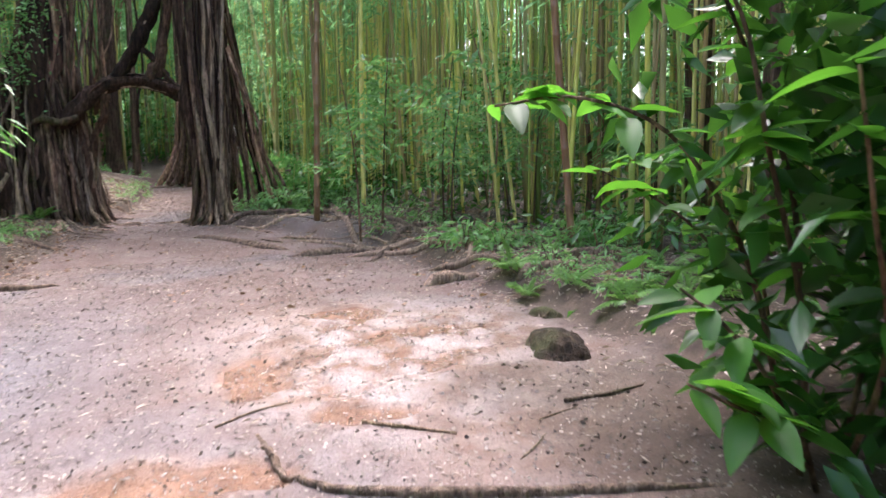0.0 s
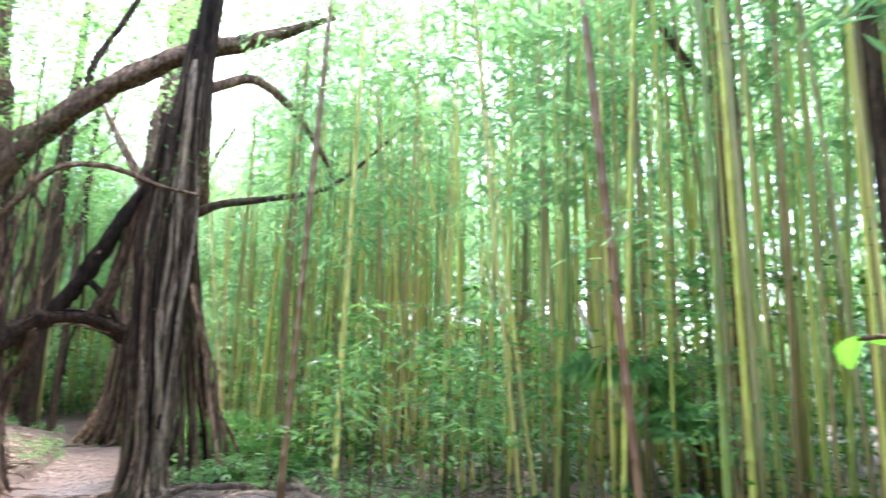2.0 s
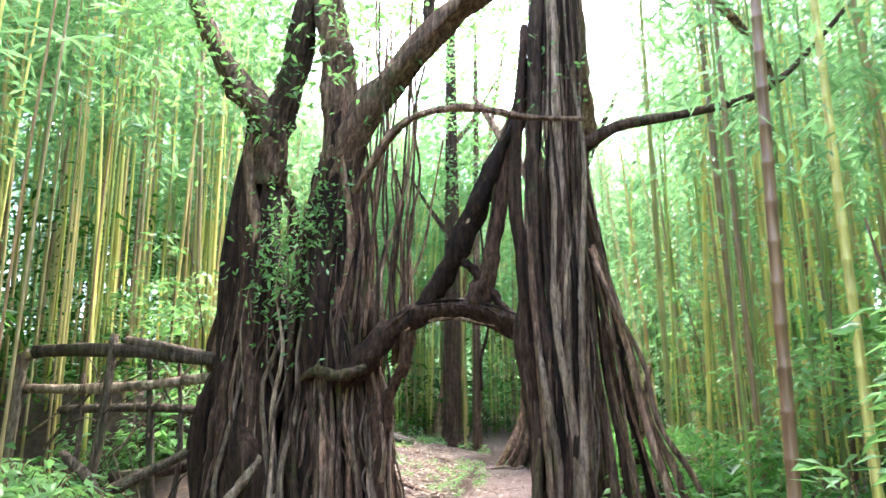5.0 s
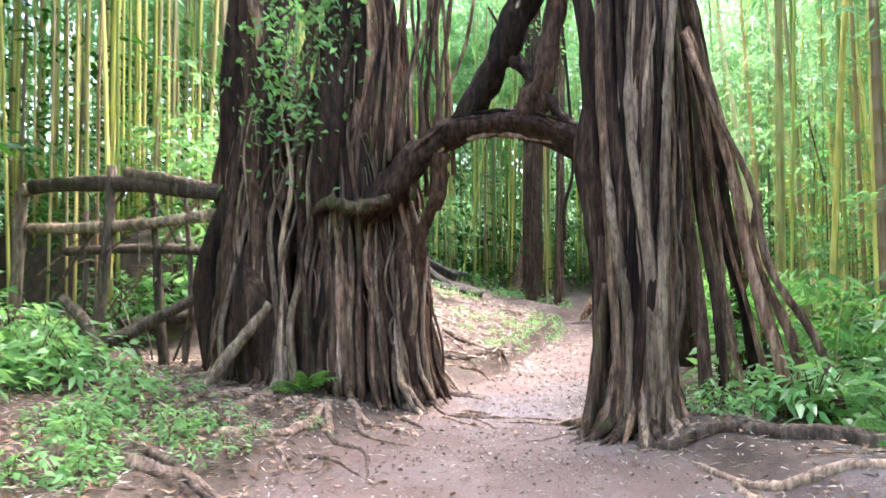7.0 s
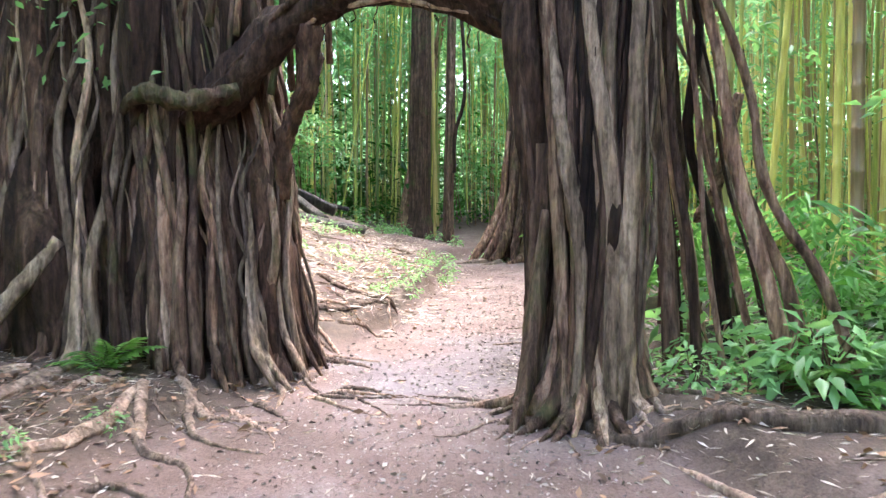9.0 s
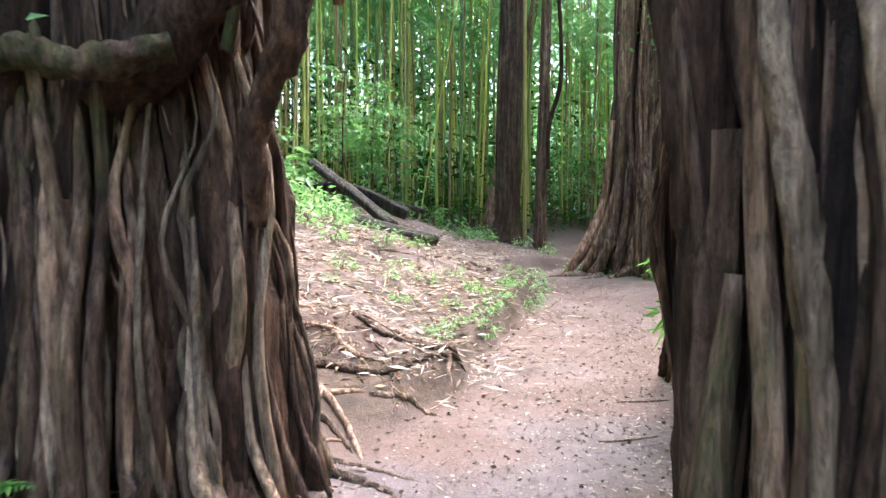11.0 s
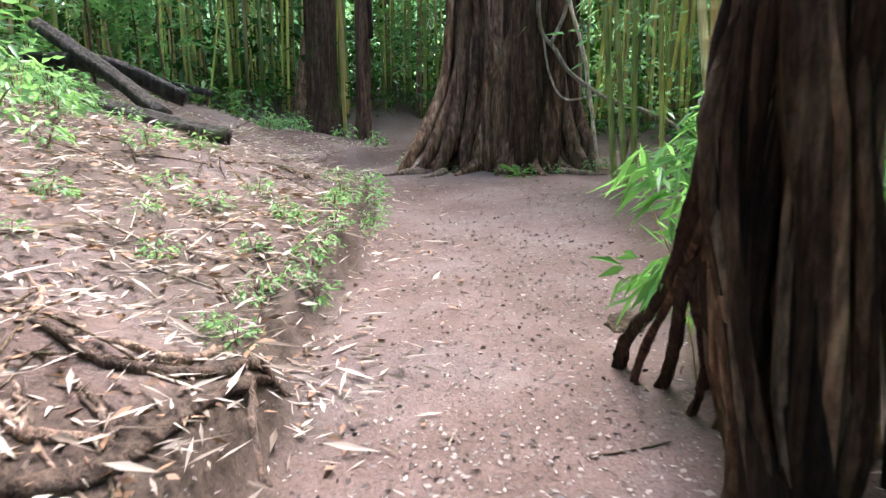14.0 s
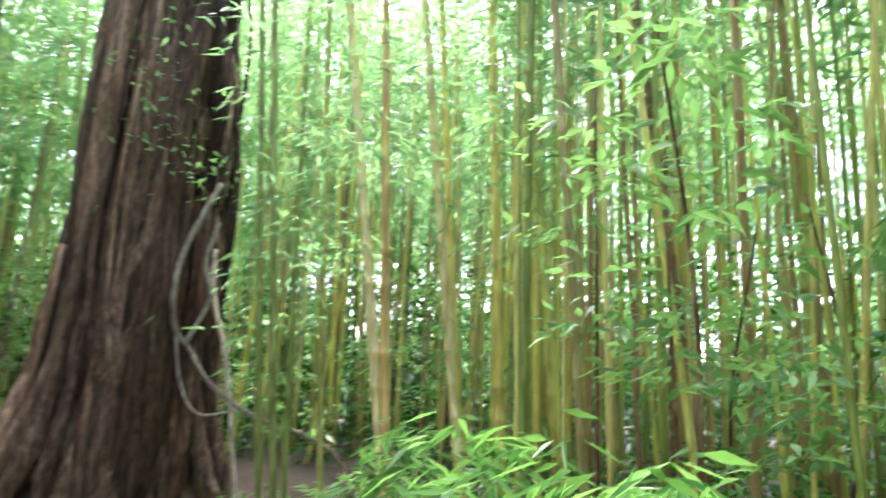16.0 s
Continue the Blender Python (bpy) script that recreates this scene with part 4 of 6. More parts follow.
def fern_at(x, y, scale):
    ob = thing("fern", "bright green fern with arching fronds on the ground", "fern", (x, y, gz(x, y)), "ferns")
    ob.rotation_euler = (0, 0, urng.uniform(0, 6.283))
    ob.scale = (scale,) * 3
    n = int(urng.integers(7, 11))
    for k in range(n):
        fr = part("frond", FRONDS[urng.integers(3)], ob)
        fr.scale = (urng.uniform(0.7, 1.15),) * 3
        fr.rotation_euler = (urng.normal(0, 0.3), urng.normal(-0.1, 0.3), 6.283 * k / n + urng.normal(0, 0.2))


for x, y, s in ((-1.65, -0.95, 0.85), (2.75, -0.75, 0.9), (2.95, -1.15, 0.8), (4.95, -8.4, 0.8), (5.2, -9.5, 0.75), (5.7, -9.8, 0.85), (6.0, -10.2, 0.6),
                (6.1, -10.5, 0.8), (6.5, -10.2, 0.9), (4.9, -9.1, 0.6), (5.4, -10.2, 0.7), (0.82, 10.5, 0.7), (6.4, -9.2, 0.9), (-5.33, 7.0, 0.9)):
    fern_at(x, y, s)
# knee-high leafy plants round the trees and the clearing
for x0, y0, sx, sy, n, lo, hi in ((3.0, -0.5, 0.7, 0.7, 16, 0.5, 1.1), (3.4, 0.6, 1.0, 0.9, 12, 0.8, 1.5), (2.3, -0.7, 0.5, 0.25, 6, 0.35, 0.6), (-2.2, -2.9, 0.8, 0.6, 18, 0.35, 0.6), (-4.6, -1.6, 1.1, 0.9, 24, 0.6, 1.2),
                                  (-5.8, 0.2, 1.0, 1.2, 14, 0.8, 1.5), (5.5, -9.3, 0.9, 1.0, 14, 0.3, 0.6), (5.6, -6.6, 1.0, 0.9, 14, 0.5, 1.0), (7.0, -7.0, 1.0, 1.0, 14, 0.6, 1.2), (-3.2, -4.6, 0.9, 0.9, 12, 0.4, 0.8),
                                  (-4.53, 9.0, 0.5, 1.2, 8, 0.4, 0.8), (-5.93, 9.6, 1.2, 1.6, 18, 0.7, 1.5), (-3.93, 6.8, 0.5, 0.8, 8, 0.4, 0.8), (-6.83, 4.5, 1.0, 1.5, 10, 0.8, 1.4),
                                  (4.2, -1.5, 0.7, 0.7, 10, 0.5, 0.9), (-3.23, 12.3, 0.5, 0.4, 6, 0.5, 0.8), (4.8, -3.5, 0.7, 0.7, 8, 0.5, 1.0), (-4.93, 1.6, 0.8, 0.6, 16, 0.8, 1.6), (-4.9, -1.0, 0.7, 0.5, 10, 0.7, 1.3), (2.67, 9.6, 0.6, 0.6, 10, 0.6, 1.1), (3.27, 4.8, 0.8, 1.2, 10, 0.6, 1.1)):
    for k in range(n):
        x, y = x0 + urng.normal(0, sx * 0.6), y0 + urng.normal(0, sy * 0.6)
        if float(way_gap(np.array([x]), np.array([y]))[0]) > 0.25:
            plant_at(x, y, urng.uniform(lo, hi), PLANTS[urng.integers(6)], "leafy_plant", "knee-high green plant with broad pointed leaves", "undergrowth plants")
for x, y, s in ((-2.65, -2.38, 0.75), (-2.67, -1.99, 0.7), (-2.1, -3.04, 0.6), (-2.23, -2.34, 0.6), (-1.15, -2.75, 0.4), (-1.6, -3.5, 0.5), (-1.3, -2.95, 0.4), (-1.1, -1.7, 0.3), (-1.5, -3.7, 0.5), (-1.2, -2.34, 0.3), (-1.8, -3.9, 0.6), (-2.5, -1.55, 0.6), (-1.75, -3.2, 0.5),
                (0.57, 10.75, 0.35), (0.97, 10.7, 0.45), (1.37, 10.8, 0.4), (-0.13, 10.9, 0.3), (-0.93, 11.6, 0.5), (-1.53, 12.2, 0.6), (-2.13, 12.6, 0.6), (1.97, 10.9, 0.6), (2.37, 10.7, 0.7), (-2.93, 12.5, 0.7),
                (-4.6, -2.2, 1.5), (-5.0, -1.7, 1.7), (-5.5, -2.3, 1.8), (-4.3, -1.6, 1.3), (-5.2, -1.1, 1.7), (-4.0, -2.4, 1.1), (-5.9, -1.6, 1.9), (-4.7, -1.2, 1.5), (-6.2, -0.8, 2.0),
                (-3.93, 5.3, 0.8), (-3.63, 5.5, 0.7), (-4.13, 7.2, 1.0), (-3.33, 5.1, 0.6), (-2.93, 3.3, 0.4), (-3.28, 5.85, 0.7), (-3.83, 6.2, 0.9), (-3.53, 4.4, 0.6), (-4.23, 5.8, 1.1), (-4.53, 6.6, 1.2), (-4.73, 5.2, 1.2), (-5.23, 8.2, 1.4), (-5.93, 9.0, 1.8), (-6.53, 8.2, 2.0), (-5.53, 12.2, 1.7), (-4.73, 13.0, 1.6), (-6.73, 10.0, 2.0), (-3.73, 12.4, 1.2), (-6.33, 12.6, 2.0), (-5.73, 7.2, 1.7)):
    plant_at(x, y, s, PLANTS[urng.integers(6)], "leafy_plant", "knee-high green plant with broad pointed leaves", "undergrowth plants")
# small sprigs on the bank
for x, y, s in ((-0.8, 6.9, 0.4), (-0.86, 6.6, 0.38), (-0.9, 7.2, 0.42), (-1.0, 6.4, 0.35), (-0.72, 4.0, 0.34), (-0.8, 4.25, 0.36), (-0.95, 3.6, 0.3), (-2.1, 5.2, 0.4), (-2.3, 4.0, 0.35), (-1.5, 3.6, 0.3), (-1.2, 5.1, 0.32), (-2.6, 6.0, 0.5), (-2.9, 5.0, 0.5), (-0.83, 5.2, 0.35), (-0.78, 4.6, 0.32), (-0.99, 7.8, 0.5), (-1.03, 8.6, 0.5), (-0.78, 2.75, 0.3), (-2.29, 6.35, 0.4), (-1.68, 4.98, 0.35), (-0.93, 2.85, 0.25), (-1.08, 5.0, 0.3), (-0.95, 5.8, 0.35), (-1.03, 6.6, 0.4), (-1.18, 7.1, 0.35), (-0.83, 3.9, 0.25), (-1.18, 4.3, 0.3), (-1.53, 5.6, 0.3), (-0.88, 7.6, 0.4), (-1.83, 4.2, 0.25), (-2.03, 3.2, 0.22), (-0.93, 3.4, 0.2)):
    plant_at(x, y, s * 1.1, PLANTS[urng.integers(6)], "sprig", "small yellow-green sprig on the bare bank", "sprigs on the bank")
for x, y, s, t in ((1.29, 3.0, 0.72, 1.35), (1.77, 2.95, 0.85, 1.1), (2.17, 3.5, 1.0, 0.95), (1.77, 3.9, 0.9, 1.0), (2.67, 3.0, 1.0, 0.95), (2.27, 5.4, 1.0, 1.0), (3.1, 0.4, 0.9, 1.1), (2.57, 7.2, 0.9, 1.0), (3.7, -0.2, 0.8, 1.2), (2.57, 1.6, 1.0, 1.0)):
    plant_at(x, y, s, REEDS[urng.integers(4)], "young_bamboo", "young bush bamboo with bright green leaf blades", "young bamboo", t)

# saplings among the bamboo
SAPLINGS = []
for k in range(5):
    h = urng.uniform(2.2, 4.0)
    st = tube(smooth_line([(0, 0, -0.05), (urng.normal(0, 0.1), urng.normal(0, 0.1), h * 0.5), (urng.normal(0, 0.2), urng.normal(0, 0.2), h)], 10), [0.02, 0.008], 6)
    tufts = []
    for j in range(13):
        v, f = clump(urng, 17, 0.32, 0.3, 0.19, 0.06)
        a, q, z = urng.uniform(0, 6.283), urng.uniform(0.05, 0.7), urng.uniform(0.35, 1.0) * h
        tufts.append((v + [q * math.cos(a), q * math.sin(a), z - 0.2], f))
    SAPLINGS.append((mesh_of("stem", *st, BARK), mesh_of("foliage", *joined(tufts), BROAD_LEAF)))
for x0, y0, sx, sy, n in ((6.0, -4.2, 1.4, 1.6, 9), (7.5, -6.2, 1.0, 1.0, 5), (4.6, 0.8, 0.8, 1.2, 5), (4.27, 5.0, 1.0, 2.0, 5), (-5.33, 11.5, 1.3, 1.6, 8), (-6.73, 7.0, 0.7, 1.5, 5), (-6.13, 1.8, 0.9, 0.8, 4), (4.87, 11.5, 1.5, 1.2, 5), (-1.33, 16.5, 1.6, 0.8, 6), (-6.0, -2.0, 0.8, 1.2, 4)):
    for k in range(n):
        x, y = urng.normal(x0, sx * 0.6), urng.normal(y0, sy * 0.6)
        kind = SAPLINGS[urng.integers(5)]
        ob = thing("sapling", "slender sapling with tufts of pointed green leaves", "sapling", (x, y, gz(x, y) - 0.02), "saplings")
        ob.rotation_euler = (0, 0, urng.uniform(0, 6.283))
        ob.scale = (urng.uniform(0.8, 1.2),) * 3
        part("stem", kind[0], ob)
        part("foliage", kind[1], ob)
# dwarf palms with fan leaves
fan = []
for j in range(15):
    a = -1.15 + 2.3 * j / 14
    b = np.zeros((1, 3))
    fan.append(blade_quads(b, np.array([[math.cos(a), math.sin(a), 0.05]]), np.array([[-math.sin(a), math.cos(a), 0.3]]), np.array([0.75 - 0.2 * abs(a)]), np.array([0.1]), np.array([0.22])))
FAN = mesh_of("fan_leaf", *joined(fan), BROAD_LEAF, False)
for x, y, h in ((7.6, -4.8, 1.9), (5.87, 4.5, 2.6), (7.57, 5.9, 2.9), (8.3, -5.4, 1.2)):
    ob = thing("palm", "dwarf palm with dark green fan leaves", "palm", (x, y, gz(x, y) - 0.03), "palms")
    add(ob, "stem", tube(smooth_line([(0, 0, -0.05), (0.05, 0, h * 0.5), (0, 0.05, h)], 8), [0.05, 0.04], 8), BARK)
    for j in range(9):
        a = 6.283 * j / 9 + urng.normal(0, 0.2)
        q = np.array([0.5 * math.cos(a), 0.5 * math.sin(a), h + urng.uniform(-0.05, 0.35)])
        add(ob, "leaf_stalk", tube(smooth_line([(0, 0, h - 0.05), (q[0] * 0.5, q[1] * 0.5, q[2] + 0.05), tuple(q)], 6), [0.012, 0.008], 5), BARK)
        lf = part("fan_leaf", FAN, ob)
        lf.location = q
        lf.rotation_euler = (urng.normal(0, 0.25), urng.uniform(0.1, 0.7), a)

# a young bamboo that leans over the clearing
hang = thing("bamboo", "slender bamboo with drooping bright green leaf sprays", "bamboo", (0, 0, 0))
hz = gz(-1.7, -7.6)
for pts, r in (([(-1.7, -7.6, hz - 0.05), (-1.5, -7.7, 1.6), (-1.1, -7.8, 2.8), (-0.6, -7.9, 3.4)], 0.016), ([(-1.7, -7.55, hz - 0.05), (-1.3, -7.6, 1.5), (-0.8, -7.75, 2.3), (-0.35, -7.85, 2.35)], 0.012)):
    add(hang, "culm", tube(smooth_line(pts, 14), [r, r * 0.4], 6), CULM)
hc = []
for k in range(46):
    u = urng.uniform(0, 1)
    hc.append((-1.22 + 1.0 * u + urng.normal(0, 0.12), -7.85 + urng.normal(0, 0.22), urng.uniform(1.9, 3.6) * (1 - 0.12 * u)))
hv = sprays(urng, np.array(hc), 14, 0.25, 0.032, 0.1, 0.5, 0.6)
add(hang, "foliage", hv, BRIGHT_LEAF)

# thick low growth inside the grove and leaf masses behind it
low, high = [], []
for k in range(2100):
    x, y = urng.uniform(-13, 15), urng.uniform(-18, 24)
    g = float(way_gap(np.array([x]), np.array([y]))[0])
    if g < (1.7 if x > 0 else 2.4) or (x < 0.3 and 0.5 < y < 12 and g < (4.4 if y > 5 else 3.3)) or any(math.hypot(x - a, y - b) < c for a, b, c in BIG) or (x < -0.5 and -6 < y < 0 and g < 3.2):
        continue
    s = urng.uniform(0.6, 1.5)
    v, f = clump(urng, 22, 0.5 * s, 0.55 * s, 0.2, 0.075)
    lift = urng.choice([0, 0, 0, 0.3])
    low.append((v + [x, y, gz(x, y) + lift], f))
for k in range(4600):
    a = urng.uniform(0, 6.283)
    d = urng.uniform(21, 38)
    x, y = 1 + d * math.cos(a) * 0.9, d * math.sin(a) * 1.15
    c = np.array([[x, y, urng.uniform(3.5, 17) * (0.8 + 0.2 * math.sin(3 * a))]]) + urng.normal(0, 0.5, (4, 3))
    high.append(sprays(urng, c, 8, 0.55, 0.15, 0.35))
for k in range(520):
    c = np.array([[urng.uniform(-9, 10), urng.uniform(17, 25), urng.uniform(4.5, 15)]]) + urng.normal(0, 0.5, (4, 3))
    high.append(sprays(urng, c, 8, 0.45, 0.1, 0.35))
for k in range(320):
    c = np.array([[urng.uniform(-20, -12), urng.uniform(-6, 14), urng.uniform(1.5, 10)]]) + urng.normal(0, 0.5, (4, 3))
    high.append(sprays(urng, c, 8, 0.5, 0.11, 0.35))
# ring of dark clumps: paints the grove's low shaded band
for k in range(1500):
    a, d = urng.uniform(0, 6.283), urng.uniform(15, 30)
    x, y = 1 + d * math.cos(a) * 0.9, d * math.sin(a) * 1.15
    if float(way_gap(np.array([x]), np.array([y]))[0]) > 3:
        v, f = clump(urng, 18, 1.2, 2.6, 0.45, 0.17)
        low.append((v + [x, y, gz(x, y)], f))
# raised dark clumps added to darken the gaps between culms
for k in range(2700):
    x, y = urng.uniform(-15, 17), urng.uniform(-20, 26)
    g = float(way_gap(np.array([x]), np.array([y]))[0])
    if g < 5.5 or (x < 0 and 0 < y < 12 and g < 6.5):
        continue
    s = urng.uniform(1.0, 1.9)
    v, f = clump(urng, 20, 0.55 * s, 0.7 * s, 0.3, 0.1)
    low.append((v + [x, y, gz(x, y) + urng.uniform(0, 3.6)], f))
tagged(new("undergrowth", mesh_of("undergrowth", *joined(low), SHADE_LEAF)), "dense undergrowth beneath the bamboo, grove shade in its deep green", "undergrowth", kind="stuff")
tagged(new("far_foliage", mesh_of("far_foliage", *joined(high), BAMBOO_LEAF, False)), "far masses of green forest leaves", "foliage", kind="stuff")

# small leaves that cling to the banyans' stems
cling = []
for cx, cy, cz, sx, sz, n in ((-1.95, -0.62, 3.5, 0.6, 0.85, 620), (-1.6, -0.45, 4.3, 0.5, 0.5, 220), (1.6, -0.5, 5.6, 0.5, 0.7, 110), (-2.5, -0.4, 5.6, 0.6, 0.5, 110), (0.67, 11.0, 5.0, 0.6, 0.8, 150), (1.37, 10.8, 4.2, 0.5, 0.3, 60)):
    b = np.stack([urng.normal(cx, sx * 0.5, n), urng.normal(cy, 0.2, n), urng.normal(cz, sz * 0.6, n)], 1)
    ln = urng.uniform(0.06, 0.13, n)
    cling.append(leaf_quads(b, unit(urng, n) * [1, 1, 0.5], unit(urng, n), ln, ln * 0.45, ln * 0.3, 1.0))
tagged(new("clinging_leaves", mesh_of("clinging_leaves", *joined(cling), BROAD_LEAF)), "small dull green leaves clinging to the banyan stems", "leaves", kind="stuff")

# ---- broad-leaved shrub by the clearing ----
shrub = thing("shrub", "glossy broad-leaved green shrub overhanging the clearing", "shrub", (0, 0, 0))
sz = gz(4.7, -13.1)
SHRUB_STEMS = [
    ([(4.7, -13.1, sz - 0.05), (4.6, -12.9, 0.8), (4.3, -12.7, 1.45), (3.9, -12.45, 1.68), (3.55, -12.1, 1.66)], 0.018, 26),
    ([(4.75, -13.1, sz - 0.05), (4.75, -13.0, 1.1), (4.5, -12.9, 1.9), (4.3, -12.8, 2.4)], 0.018, 24),
    ([(4.7, -13.2, sz - 0.05), (4.55, -13.3, 0.7), (4.35, -13.3, 1.4), (4.25, -13.2, 2.0), (4.0, -13.0, 2.45)], 0.016, 26),
    ([(4.65, -13.25, sz - 0.05), (4.35, -13.4, 0.4), (4.1, -13.4, 0.7), (3.95, -13.3, 0.85)], 0.014, 18),
    ([(4.6, -13.4, sz - 0.05), (4.3, -13.6, 0.3), (4.0, -13.65, 0.45), (3.8, -13.6, 0.55)], 0.014, 18),
    ([(4.8, -13.3, sz - 0.05), (4.6, -13.7, 0.6), (4.4, -13.8, 1.2), (4.3, -13.8, 1.7)], 0.016, 22),
    ([(4.85, -12.9, sz - 0.05), (4.9, -12.5, 0.9), (4.7, -12.2, 1.3), (4.45, -11.95, 1.35)], 0.014, 16),
    ([(4.6, -12.9, 0.75), (4.35, -12.6, 1.1), (4.1, -12.3, 1.3)], 0.01, 14),
    ([(4.9, -13.2, sz - 0.05), (5.1, -13.2, 1.2), (5.0, -13.1, 2.2)], 0.016, 20),
    ([(4.8, -13.6, sz - 0.05), (4.9, -13.9, 0.9), (4.7, -14.0, 1.5)], 0.014, 18),
]
LEAVES = [mesh_of("leaf", *broad_leaf_arrays(ln, w, c), SHRUB_LEAF) for ln, w, c in ((0.23, 0.105, 0.12), (0.19, 0.09, 0.2), (0.27, 0.12, 0.25))]
for pts, r, n in SHRUB_STEMS:
    line = smooth_line(pts, 20)
    add(shrub, "stem", tube(line, [r, r * 0.4], 6), BARK)
    for k in range(n):
        u = urng.uniform(0.35, 1.0) if k else 1.0
        q = line[min(19, int(u * 19))]
        lf = part("leaf", LEAVES[urng.integers(3)], shrub)
        lf.location = q + urng.normal(0, 0.02, 3)
        lf.rotation_euler = (urng.normal(0, 0.35), urng.uniform(-0.25, 0.5), urng.uniform(0, 6.283))
        lf.scale = (urng.uniform(0.75, 1.2),) * 3

# inner leaf mass, its shade put into the darker green
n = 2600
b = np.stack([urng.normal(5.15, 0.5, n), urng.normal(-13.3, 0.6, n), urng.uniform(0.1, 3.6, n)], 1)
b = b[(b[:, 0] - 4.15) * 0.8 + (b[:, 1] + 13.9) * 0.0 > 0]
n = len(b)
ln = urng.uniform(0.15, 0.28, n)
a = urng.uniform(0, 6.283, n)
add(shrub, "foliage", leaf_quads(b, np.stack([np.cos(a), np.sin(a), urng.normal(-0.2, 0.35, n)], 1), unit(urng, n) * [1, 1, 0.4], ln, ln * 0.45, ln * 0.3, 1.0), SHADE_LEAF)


# ---- roots on the ground ----
def root_on_ground(points, r0, r1, name="root", label="weathered brown surface root on the trodden ground", lift=0.25, parent=None, mat=ROOT):
    line = smooth_line([(x, y, 0) for x, y in points], max(10, 6 * len(points)))
    line[:, :2] += np.random.default_rng(int(abs(points[0][0] * 991 + points[0][1] * 77)) + 1).normal(0, 0.006, (len(line), 2))
    rr = np.linspace(r0, r1, len(line))
    ends = np.minimum(np.linspace(0, 1, len(line)), np.linspace(1, 0, len(line)))
    line[:, 2] = ground_z(line[:, 0], line[:, 1]) + rr * lift - 0.9 * rr * (1 - step(ends, 0, 0.14))
    me = mesh_of(name, *tube(line, [r0 * 0.75, r0, r0 * 0.9, (r0 + r1) / 2, r1, r1 * 0.8, r1 * 0.35], 9, 0.05, 2, np.random.default_rng(5)), mat)
    return tagged(new(name, me), label, "root", "surface roots")


